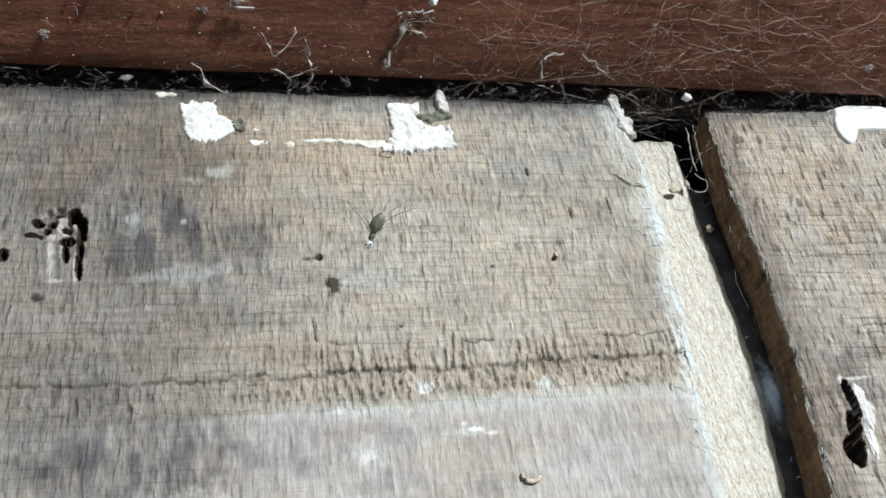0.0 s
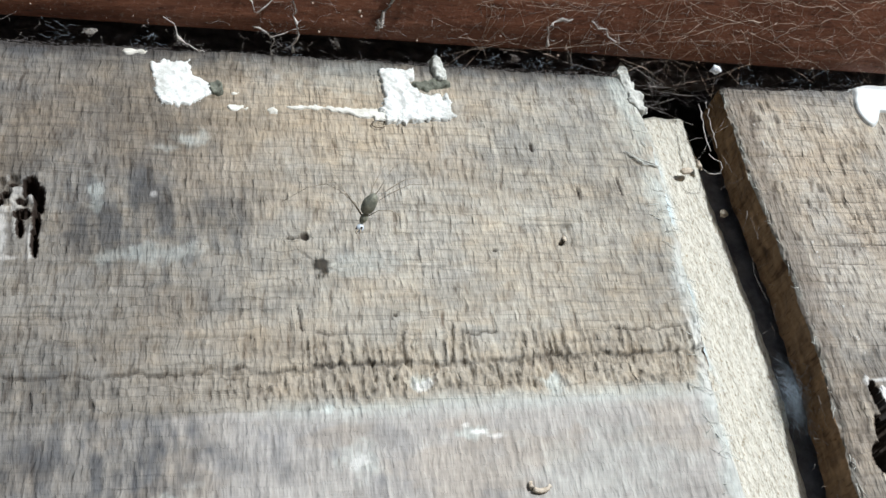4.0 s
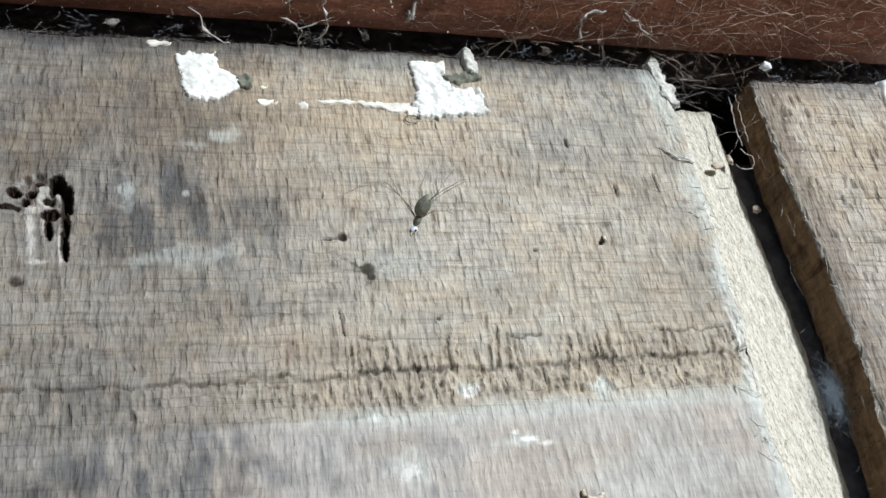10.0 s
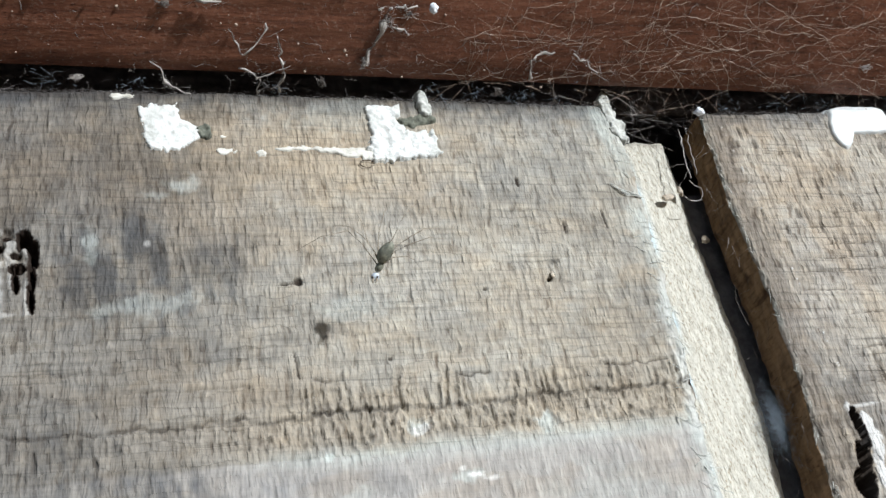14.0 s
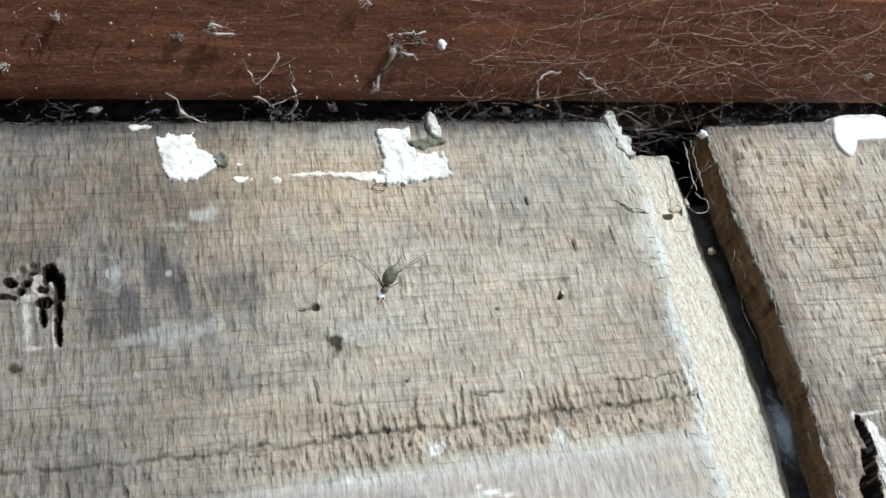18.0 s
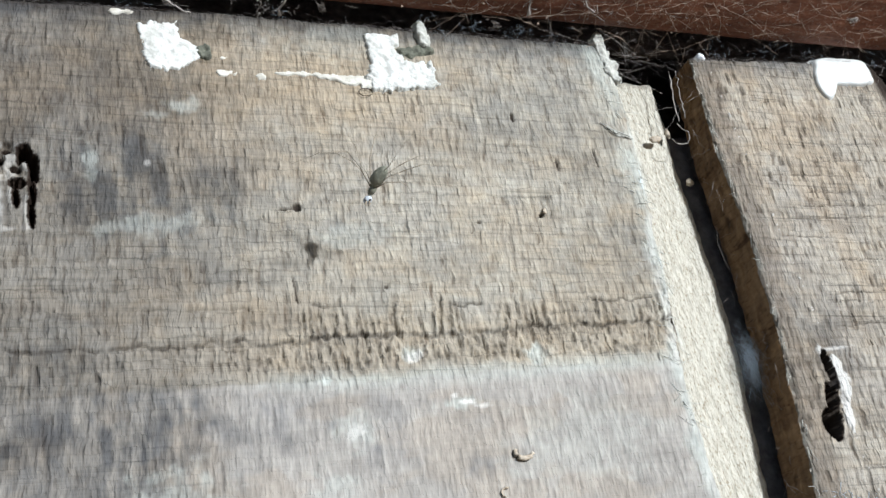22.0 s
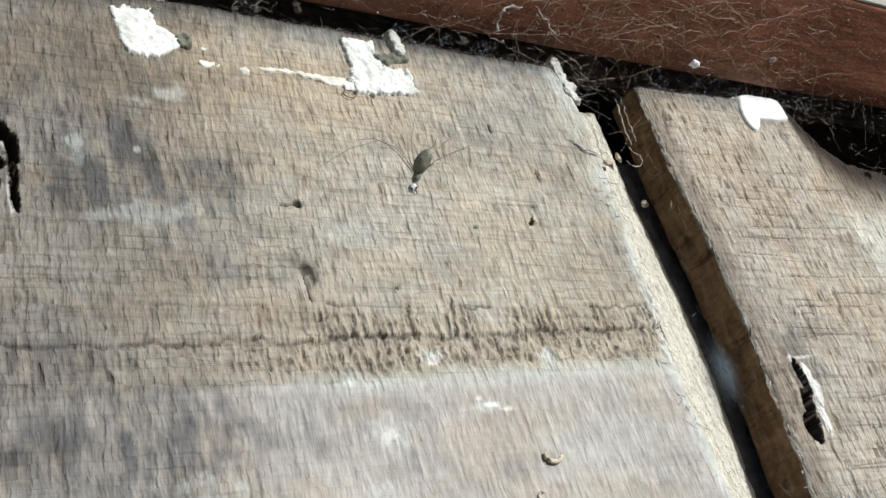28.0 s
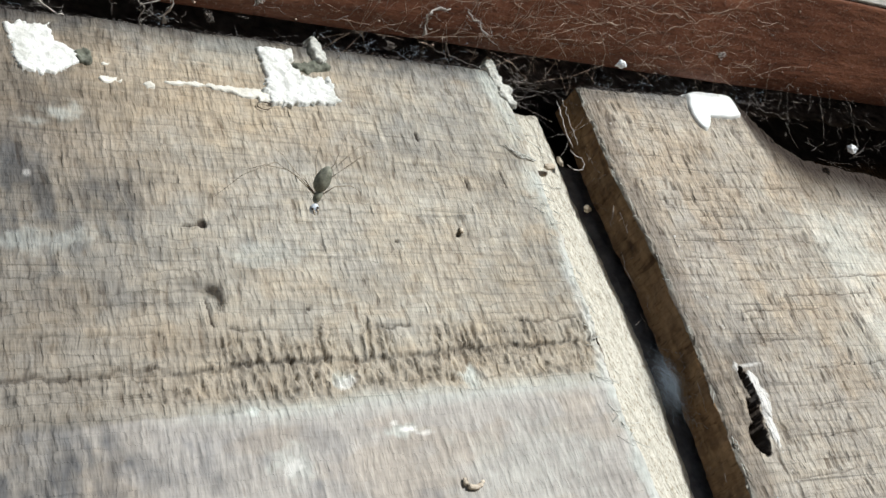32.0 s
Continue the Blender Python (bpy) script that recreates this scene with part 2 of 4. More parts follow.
PLANK = plank_material("weathered_plank", (0.345, 0.325, 0.282), (0.16, 0.132, 0.103), -6.0)
PLANK_B = plank_material("weathered_plank_warm", (0.49, 0.452, 0.39), (0.18, 0.15, 0.118), -7.0, 0.35)
LATH = lath_material()
BROWN = brown_material()
PUTTY = dusty_material("white_putty", (0.76, 0.775, 0.76), (0.5, 0.51, 0.48), 420, 0.8, 0.0009)
PUTTY_OLD = dusty_material("yellowed_putty", (0.71, 0.7, 0.645), (0.5, 0.48, 0.42), 420, 0.85, 0.0006)
PAINT = dusty_material("white_paint", (0.74, 0.76, 0.76), (0.66, 0.69, 0.69), 300, 0.35, 0.0001)
SILK = dusty_material("dusty_silk", (0.56, 0.53, 0.50), (0.32, 0.29, 0.27), 1500)
SILK_DARK = dusty_material("dirty_silk", (0.32, 0.29, 0.27), (0.14, 0.12, 0.11), 1500)
SILK_BLUE = dusty_material("pale_blue_cobweb", (0.42, 0.50, 0.58), (0.26, 0.31, 0.38), 1500)
# Dark tones for added pieces that stand in for shade.
SHADE = dusty_material("void_dark", (0.2, 0.175, 0.17), (0.09, 0.075, 0.07), 400)
SLOT = dusty_material("shade_fill", (0.22, 0.2, 0.195), (0.085, 0.075, 0.075), 300)
SOIL = dusty_material("bounce_floor", (0.34, 0.28, 0.22), (0.22, 0.17, 0.13), 60, 0.95, 0.001)
CHALKY = dusty_material("chalky_white_paint", (0.8, 0.79, 0.76), (0.55, 0.53, 0.5), 260, 0.8, 0.0006)
CHAFF = dusty_material("pale_husk", (0.62, 0.55, 0.45), (0.30, 0.24, 0.18), 1200)
GRIT = dusty_material("dark_grit", (0.10, 0.075, 0.055), (0.03, 0.022, 0.016), 1200)


# ---- helpers for building ----


def value_noise(x, z, seed):
    """Smooth noise in -1..1 on a unit lattice, for arrays."""
    table = np.random.default_rng(seed).uniform(-1, 1, (256, 256))
    xi, zi = np.floor(x).astype(int), np.floor(z).astype(int)
    fx, fz = x - xi, z - zi
    fx, fz = fx * fx * (3 - 2 * fx), fz * fz * (3 - 2 * fz)
    a, b = table[xi % 256, zi % 256], table[(xi + 1) % 256, zi % 256]
    c, d = table[xi % 256, (zi + 1) % 256], table[(xi + 1) % 256, (zi + 1) % 256]
    return (a * (1 - fx) + b * fx) * (1 - fz) + (c * (1 - fx) + d * fx) * fz


def fbm(x, z, seed, octaves=4, gain=0.55):
    out, amp = 0.0, 1.0
    for k in range(octaves):
        out = out + amp * value_noise(x * 2**k, z * 2**k, seed + k)
        amp *= gain
    return out


def step(a, b, v):
    t = np.clip((v - a) / (b - a), 0, 1)
    return t * t * (3 - 2 * t)


def spread(a):
    """Grows a field by one step of its grid on every side."""
    b = np.pad(a, 1, mode="edge")
    return np.maximum.reduce([b[1:-1, 1:-1], b[:-2, 1:-1], b[2:, 1:-1], b[1:-1, :-2], b[1:-1, 2:]])


def blob(x, z, cx, cz, rx, rz, seed, rough=0.5, soft=0.5, size=0.4):
    """A ragged patch, 1 inside and 0 outside; centimetres."""
    d = np.hypot((x - cx) / rx, (z - cz) / rz) + rough * fbm((x + 50) / size, (z + 50) / size, seed)
    return 1 - step(1 - soft, 1 + soft, d)


def mesh_object(name, verts, faces, mat, parent=None, label="", smooth=True):
    me = bpy.data.meshes.new(name)
    me.from_pydata([tuple(v) for v in verts], [], [tuple(f) for f in faces])
    me.materials.append(mat)
    me.shade_smooth() if smooth else None
    me.update()
    ob = new(name, me)
    ob.parent = parent
    return tagged(ob, label=label) if label else ob


def part(name, bm, mat, parent=None, label="", smooth=True):
    me = bpy.data.meshes.new(name)
    bm.to_mesh(me)
    bm.free()
    me.materials.append(mat)
    me.shade_smooth() if smooth else None
    ob = new(name, me)
    ob.parent = parent
    return tagged(ob, label=label) if label else ob


def sheet(name, x, y, z, mat, parent, label, fields=(), flip=False, keep=None):
    """A fine grid of centimetre arrays as one mesh, with point attributes; keep: the points whose faces stay."""
    r, c = x.shape
    co = np.stack([x, y, z], -1).reshape(-1, 3) * CM
    i = np.arange(r * c).reshape(r, c)
    q = np.stack([i[:-1, :-1], i[:-1, 1:], i[1:, 1:], i[1:, :-1]], -1).reshape(-1, 4)
    if flip:
        q = q[:, ::-1]
    if keep is not None:
        q = q[keep.ravel()[q].any(1)]
        used = np.unique(q)
        back = np.zeros(len(co), dtype=int)
        back[used] = np.arange(len(used))
        co, q = co[used], back[q]
    me = bpy.data.meshes.new(name)
    me.vertices.add(len(co))
    me.vertices.foreach_set("co", co.ravel())
    me.loops.add(q.size)
    me.loops.foreach_set("vertex_index", np.ascontiguousarray(q).ravel().astype(np.int32))
    me.polygons.add(len(q))
    me.polygons.foreach_set("loop_start", np.arange(0, q.size, 4, dtype=np.int32))
    me.polygons.foreach_set("loop_total", np.full(len(q), 4, dtype=np.int32))
    me.update(calc_edges=True)
    for key, values in fields:
        a = me.attributes.new(key, "FLOAT", "POINT")
        a.data.foreach_set("value", np.clip(values, 0, 1).ravel().astype(np.float32))
    me.materials.append(mat)
    me.shade_smooth()
    ob = new(name, me)
    ob.parent = parent
    return tagged(ob, label=label)


def tube(points, radii, sides=5, close=True):
    """Vertices and faces of a tapered tube along points (metres)."""
    pts = [Vector(p) for p in points]
    verts, faces = [], []
    for k, p in enumerate(pts):
        way = (pts[min(k + 1, len(pts) - 1)] - pts[max(k - 1, 0)]).normalized()
        side = way.orthogonal().normalized()
        up = way.cross(side)
        for s in range(sides):
            a = 2 * math.pi * s / sides
            verts.append(p + radii[k] * (math.cos(a) * side + math.sin(a) * up))
    for k in range(len(pts) - 1):
        for s in range(sides):
            a, b = k * sides + s, k * sides + (s + 1) % sides
            faces.append((a, b, b + sides, a + sides))
    if close:
        faces.append(tuple(range(sides))[::-1])
        faces.append(tuple(range((len(pts) - 1) * sides, len(pts) * sides)))
    return verts, faces


def bundle(tubes):
    verts, faces = [], []
    for v, f in tubes:
        n = len(verts)
        verts += v
        faces += [tuple(i + n for i in q) for q in f]
    return verts, faces


# ---- the wall: two planks with a gap, a pale lath behind it ----
def top_left(x):
    return 3.43 - 0.1 * x + 0.05 * fbm(x / 0.5 + 9, x * 0 + 3.3, 31) * 0.6


def top_right(x):
    return 2.53 - 0.06 * (x - 7.66) + 0.02 * fbm(x / 0.4, x * 0 + 1.3, 35)


def edge_left(z):
    e = np.interp(z, [-9, -5.4, -4.3, -3.9, -3.2, -2.5, -1.6, 0.9, 2.0, 2.3, 2.95, 4], [5.3, 5.12, 5.17, 5.15, 5.26, 5.38, 5.55, 5.87, 5.97, 5.95, 5.78, 5.7])
    return e + 0.035 * fbm(z / 0.5, z * 0 + 7.7, 41) + 0.012 * value_noise(z / 0.06, z * 0, 44)


def edge_right(z):
    e = np.interp(z, [-9, -5.2, -4.4, -3.5, -2.55, -1.8, -0.7, 0.8, 2.55, 4], [6.35, 6.72, 6.89, 7.03, 7.19, 7.27, 7.36, 7.44, 7.64, 7.78])
    return e + 0.025 * fbm(z / 0.6, z * 0 + 2.7, 51) + 0.01 * value_noise(z / 0.07, z * 0, 54)


def spaced(dense, fine, far, coarse=0.4):
    return np.concatenate([np.arange(0, dense, fine), np.arange(dense, far, coarse)])


wall = tagged(new("wall_1"), "wall of two weathered sawn planks with an open gap", "wall", kind="structure")


def plank_grid(edge, top, sign, dense, far):
    """Grid across (from the gap's edge) and down (from the top); x, y, z and the distances."""
    across = spaced(dense, 0.022, far)
    down = spaced(10.0, 0.022, 16)
    o, w = np.meshgrid(across, down)
    x0 = (5.7 if sign < 0 else 7.3) + sign * o
    z = top(x0) - w
    x = edge(np.clip(z, -9, 4)) + sign * o
    z = top(x) - w
    y = 0.06 * np.exp(-o / 0.035) + 0.05 * np.exp(-w / 0.03)
    return x, y, z, o, w


def with_sides(f, y_back, steps=14, side=()):
    """Adds rows and columns that fold the grid back at the top and at the gap; side: field values there."""
    back = np.linspace(y_back, 0.07, steps)
    out = []
    for k, a in enumerate(f):
        col = np.repeat(a[:, :1], steps, 1)
        if k == 1:
            col = np.repeat(back[None], len(a), 0)
        if k == 0:
            zz = np.repeat(f[2][:, :1], steps, 1)
            col = col + 0.018 * fbm(zz / 0.25, np.repeat(back[None], len(a), 0) / 0.15, 301)
        if k > 2:
            col = np.full_like(col, side[k - 3])
        if k == len(f) - 1:
            zz = np.repeat(f[2][:, :1], steps, 1)
            col = col + 0.22 * fbm(zz / 0.5, np.repeat(back[None], len(a), 0) / 0.05, 305, 3)
        a = np.concatenate([col, a], 1)
        row = np.repeat(a[:1], steps, 0)
        if k == 1:
            row = np.maximum(np.repeat(back[:, None], a.shape[1], 1), row)
        out.append(np.concatenate([row, a], 0))
    return out


def fibres(x, z, seed):
    """Relief of sawn fibres in centimetres, towards the wall positive."""
    return 0.006 * fbm(x / 0.055, z / 0.35, seed, 2) + 0.005 * value_noise(x / 1.3, z / 0.06, seed + 9) + 0.012 * fbm(x / 1.5, z / 1.5, seed + 20)


# The dark fields hold real marks and shade painted into the colour.
FIELDS = ("stain_shade", "warm", "grey", "worn", "pale", "white", "brown", "dirt_shade")


def build_left():
    x, y, z, o, w = plank_grid(edge_left, top_left, -1, 10.6, 16)
    y = y + fibres(x, z, 60)
    wave = 0.05 * fbm(x / 0.35, z * 0 + 2, 71) + 0.018 * value_noise(x / 0.05, z * 0 + 6, 72)
    ridge = np.interp(x, [-5, -2.2, -0.5, 2.0, 3.2, 6], [-1.62, -1.85, -2.0, -2.17, -2.22, -2.33]) + wave
    foot = -2.62 - 0.066 * x + 0.025 * fbm(x / 0.5, z * 0 + 4, 73)
    strength = 0.3 + 0.7 * step(-1.6, -0.3, x)
    band = step(0.0, 0.03, ridge - z) * (1 - step(-0.28, -0.04, foot - z))
    y = y + band * strength * (0.035 + 0.045 * fbm(x / 0.05, z / 0.16, 75, 3))
    crackline = np.clip(np.exp(-(((z - ridge) / 0.024) ** 2)) * (0.7 + 0.3 * strength) * (0.85 + 0.5 * fbm(x / 0.15, z * 0, 77)), 0, 1)
    y = y + 0.05 * crackline
    # combed fibres standing over the tear, with broken cross lines
    rise = 0.5 + 0.25 * value_noise(x / 0.3, z * 0, 78)
    above = step(-0.02, 0.04, z - ridge) * (1 - step(0.55, 1.0, (z - ridge) / rise)) * step(-1.4, -0.2, x) * (0.45 + 0.55 * step(-0.5, 0.3, fbm(x / 0.5, z * 0 + 0.5, 94)))
    lean = x - 0.1 * (z - ridge) + 0.1 * fbm(x / 0.3, z / 0.9, 97)
    phase = lean / 0.135 - np.floor(lean / 0.135)
    combs = np.exp(-(((phase - 0.5) / 0.15) ** 2)) * above * np.clip(0.75 + 0.8 * value_noise(lean / 0.14, z / 0.9 + 11, 79), 0, 1)
    teeth = step(0.28, 0.48, np.abs(phase - 0.5)) * above
    y = y + 0.04 * combs - 0.05 * teeth
    cross = np.zeros_like(x)
    for cx, cz, half in ((4.65, -1.9, 0.6), (0.1, -1.55, 0.16), (2.2, -1.75, 0.3), (-3.1, -0.98, 0.6), (-1.2, -1.05, 0.7), (-1.5, -1.42, 0.75), (-3.3, -1.35, 0.5)):
        line = cz - 0.09 * (x - cx) + 0.04 * fbm(x / 0.15, z * 0 + cx, 82)
        faint = 0.4 if cx < -1 else 1.0
        cross = np.maximum(cross, faint * np.exp(-(((z - line) / 0.016) ** 2)) * (1 - step(half - 0.1, half, np.abs(x - cx))))
    y = y + 0.03 * cross
    lower = step(-0.04, 0.03, foot - z)
    y = y * (1 - 0.5 * lower) - 0.003 * lower
    # worm-eaten hollow in the far part of the plank
    hollow = blob(x, z, -3.66, 0.99, 0.4, 0.27, 81, 0.35, 0.2, 0.2)
    gnaw = fbm(x / 0.07, z / 0.1, 86, 3)
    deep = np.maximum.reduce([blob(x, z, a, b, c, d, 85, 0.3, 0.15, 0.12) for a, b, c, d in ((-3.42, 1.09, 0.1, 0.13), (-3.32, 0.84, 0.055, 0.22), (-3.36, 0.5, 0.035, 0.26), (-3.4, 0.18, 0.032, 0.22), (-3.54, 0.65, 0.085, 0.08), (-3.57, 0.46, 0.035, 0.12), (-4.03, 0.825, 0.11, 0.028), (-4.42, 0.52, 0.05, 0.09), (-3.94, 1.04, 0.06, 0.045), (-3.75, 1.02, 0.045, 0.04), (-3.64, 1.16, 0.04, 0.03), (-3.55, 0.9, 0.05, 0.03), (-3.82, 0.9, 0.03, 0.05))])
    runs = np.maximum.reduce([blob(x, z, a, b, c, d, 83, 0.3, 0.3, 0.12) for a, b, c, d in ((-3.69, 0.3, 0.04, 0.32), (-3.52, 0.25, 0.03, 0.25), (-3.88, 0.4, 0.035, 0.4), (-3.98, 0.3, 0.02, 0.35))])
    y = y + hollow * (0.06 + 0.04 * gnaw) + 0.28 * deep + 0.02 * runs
    # Shade inside the holes and runs is painted near-black here.
    dirt_shade = np.maximum.reduce([np.clip(4 * spread(deep), 0, 0.98), 0.3 * runs, 0.5 * hollow * step(0.2, 0.7, gnaw)])
    # Nicks: each is cut in and its shade painted dark.
    for cx, cz, rx, rz, depth in ((-0.07, 0.0, 0.14, 0.02, 0.06), (0.08, 0.02, 0.06, 0.055, 0.06), (3.78, -0.42, 0.045, 0.04, 0.06), (3.83, 1.4, 0.03, 0.08, 0.05), (4.34, 0.45, 0.025, 0.13, 0.05), (2.75, -0.45, 0.035, 0.025, 0.04), (-0.18, -1.3, 0.014, 0.24, 0.04), (-3.98, -0.28, 0.075, 0.075, 0.04), (1.1, -1.35, 0.03, 0.03, 0.04), (5.05, 0.55, 0.02, 0.18, 0.03)):
        nick = blob(x, z, cx, cz, rx, rz, 90, 0.25, 0.3, 0.1)
        y, dirt_shade = y + depth * nick, np.maximum(dirt_shade, 0.9 * nick)
    seam = np.exp(-(((x + 3.5 + 0.03 * fbm(z / 0.8, z * 0, 95)) / 0.016) ** 2)) * np.clip(0.5 + 0.6 * fbm(z / 0.5, z * 0 + 5, 96), 0, 1)
    y, dirt_shade = y + 0.03 * seam, np.maximum(dirt_shade, 0.6 * seam)
    # Tear line and comb grooves carry painted shade; the band is darkened at random.
    dirt_shade = np.maximum.reduce([dirt_shade, 0.68 * crackline, 0.12 * combs, 0.75 * cross, 0.28 * band * strength * step(0.35, 0.8, fbm(x / 0.045, z / 0.14, 76, 2))])
    stain_shade = 0.95 * blob(x, z, -2.25, 0.45, 0.7, 0.8, 101, 0.6, 0.7, 0.5)
    for cx, cz, rx, rz, a in ((-0.95, 0.35, 0.45, 0.5, 0.75), (-2.4, -3.0, 1.4, 0.5, 0.95), (-3.2, -2.6, 0.8, 0.9, 0.7), (-2.8, -3.9, 1.3, 0.8, 0.75), (-2.7, 0.98, 0.4, 0.25, 0.8), (-2.5, 0.4, 0.4, 0.4, 0.9), (-3.6, 1.9, 1.0, 1.2, 0.5), (-2.0, 2.6, 1.3, 0.6, 0.55), (-1.5, 1.7, 0.9, 0.4, 0.6), (-2.6, 1.9, 0.9, 0.6, 0.5), (4.1, 1.3, 0.9, 0.45, 0.45), (4.9, 1.9, 0.35, 0.6, 0.4), (5.2, -0.6, 0.45, 1.3, 0.45), (-0.4, -0.4, 1.6, 0.22, 0.4), (-1.2, -0.9, 0.8, 0.3, 0.45), (0.6, -3.4, 0.3, 0.8, 0.3), (1.81, -4.03, 0.2, 0.16, 0.75), (0.60, -3.55, 0.16, 0.12, 0.6), (-2.18, 0.09, 0.3, 0.14, 0.8), (-1.77, -0.40, 0.24, 0.2, 0.8)):
        stain_shade = np.maximum(stain_shade, a * blob(x, z, cx, cz, rx, rz, 101 + int(7 * cx), 0.65, 0.75, 0.45))
    stain_shade = stain_shade * np.clip(0.92 + 0.7 * fbm(x / 0.14, z / 0.45, 103, 3), 0.1, 1.1)
    # Top edge: dirt plus the beam's soft shade painted into the colour.
    stain_shade = np.maximum(stain_shade, 0.95 * (1 - step(0.02, 0.75, w + 0.15 * fbm(x / 0.3, z / 0.2, 99))))
    warm = 0.45 * blob(x, z, -0.6, 0.8, 1.1, 0.55, 111, 0.7, 0.8, 0.3) + 0.35 * band * strength + 0.3 * above
    warm = np.maximum(warm, 0.35 * blob(x, z, 0.3, 2.6, 1.5, 0.5, 112, 0.6, 0.8, 0.4))
    warm = np.maximum(warm, 0.7 * blob(x, z, -0.8, 2.3, 3.2, 1.1, 114, 0.5, 0.6, 0.6))
    warm = np.maximum(warm, 0.3 * step(0.0, 0.6, fbm(x / 0.9, z / 0.5, 113)))
    # Narrow top strip: beam shade and dirt, painted darker still.
    dirt_shade = np.maximum(dirt_shade, 0.5 * (1 - step(0.0, 0.3, w + 0.08 * fbm(x / 0.25, z / 0.2, 98))))
    grey = step(1.5, -3.2, x)
    worn = 0.85 * lower * (0.3 + 0.7 * step(-2.6, -0.9, x))
    rim = np.exp(-(((z - foot + 0.01) / 0.13) ** 2)) * step(-1.6, 0.4, x) * np.clip(0.8 + 0.35 * fbm(x / 0.4, z / 0.12, 115), 0, 1)
    edge = (1 - step(0.06, np.interp(z, [-5, -0.5, 0.5, 2.0], [0.34, 0.4, 0.75, 0.8]), o + 0.12 * fbm(x / 0.2, z / 0.3, 117))) * np.clip(0.75 + 0.6 * fbm(x / 0.2, z / 0.5, 118), 0, 1)
    pale = np.maximum(0.5 * rim, 0.7 * edge)
    for cx, cz, rx, rz, a in ((-1.28, 1.80, 0.22, 0.12, 0.4), (-1.58, 1.65, 0.2, 0.08, 0.3), (0.75, -0.5, 0.5, 0.16, 0.25), (1.75, -3.15, 0.25, 0.08, 0.6), (0.25, -3.35, 0.22, 0.22, 0.35), (2.0, -4.55, 0.06, 0.14, 0.9), (-2.1, -3.9, 0.5, 0.35, 0.4), (-2.0, -0.1, 0.7, 0.12, 0.3), (1.2, -2.35, 0.12, 0.1, 0.7), (3.0, -2.6, 0.14, 0.12, 0.7), (-0.2, -4.3, 0.3, 0.4, 0.4), (0.0, -2.6, 0.08, 0.05, 0.8), (-2.6, 0.9, 0.08, 0.3, 0.35), (3.3, -3.9, 0.9, 0.5, 0.2), (1.2, 2.9, 0.9, 0.3, 0.2)):
        pale = np.maximum(pale, a * blob(x, z, cx, cz, rx, rz, 119, 0.6, 0.6, 0.15))
    white = np.maximum.reduce([0.26 * blob(x, z, a, b, c, d, 121, 0.4, 0.5, 0.1) for a, b, c, d in ((-3.79, 0.4, 0.05, 0.4), (-3.62, 0.47, 0.035, 0.18), (-3.46, 0.18, 0.05, 0.24), (-3.74, -0.02, 0.1, 0.035), (-3.43, -0.03, 0.08, 0.04))] + [0.22 * hollow * step(0.0, 0.5, -gnaw)]) * (1 - deep)
    chalk = (1 - step(0.04, 0.3, o + 0.1 * fbm(x / 0.12, z / 0.25, 126))) * np.clip(0.25 + 0.9 * fbm(x / 0.3, z / 0.7, 127), 0, 1)
    white = np.maximum(white, 0.3 * chalk)
    for cx, cz, rx, rz, a in ((1.66, -3.04, 0.05, 0.03, 0.45), (1.84, -3.15, 0.14, 0.035, 0.6), (2.03, -3.23, 0.1, 0.025, 0.45), (0.24, -3.33, 0.1, 0.09, 0.3), (1.28, -2.40, 0.12, 0.07, 0.4), (-1.86, 0.87, 0.035, 0.04, 0.25)):
        white = np.maximum(white, a * blob(x, z, cx, cz, rx, rz, 123, 0.6, 0.4, 0.08))
    f = with_sides([x, y, z, stain_shade, warm, grey, worn, pale, white, np.zeros_like(x), dirt_shade], 1.3, side=(0.3, 0.6, 0.5, 0, 0, 0, 0.4, 0.3))
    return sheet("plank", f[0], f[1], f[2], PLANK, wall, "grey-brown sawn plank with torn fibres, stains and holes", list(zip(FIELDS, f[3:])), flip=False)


def build_right():
    x, y, z, o, w = plank_grid(edge_right, top_right, 1, 8.6, 16)
    y = y + fibres(x, z, 160)
    # chain of eaten holes near the edge, with a bare white rim
    hole = np.maximum.reduce([blob(x, z, 7.44, -4.28, 0.15, 0.23, 181, 0.12, 0.08, 0.15), blob(x, z, 7.66, -3.8, 0.085, 0.17, 182, 0.15, 0.08, 0.15), blob(x, z, 7.58, -4.02, 0.07, 0.25, 183, 0.15, 0.1, 0.15), blob(x, z, 7.78, -3.45, 0.05, 0.28, 184, 0.3, 0.15, 0.12)])
    y = y + 0.45 * hole
    mid = np.interp(z, [-4.45, -4.2, -3.9, -3.6, -3.3], [7.75, 7.78, 7.87, 7.93, 7.93])
    wide = np.interp(z, [-4.5, -4.3, -3.8, -3.45, -3.3, -3.2], [0.0, 0.08, 0.14, 0.12, 0.08, 0.0])
    white = 1 - step(0.6, 1.1, np.abs(x - mid) / (wide + 0.001) + 0.4 * fbm(x / 0.1, z / 0.12, 186))
    white = np.maximum(white, 0.8 * blob(x, z, 7.74, -3.17, 0.05, 0.12, 188, 0.3, 0.3, 0.1))
    white = np.maximum(white, 0.6 * blob(x, z, 8.0, -3.13, 0.28, 0.025, 188, 0.3, 0.5, 0.1)) * (1 - np.clip(4 * hole, 0, 1))
    y = y - 0.03 * white
    # Hole walls are painted near-black in place of the shade inside.
    dirt_shade = np.clip(6 * spread(hole), 0, 0.94)
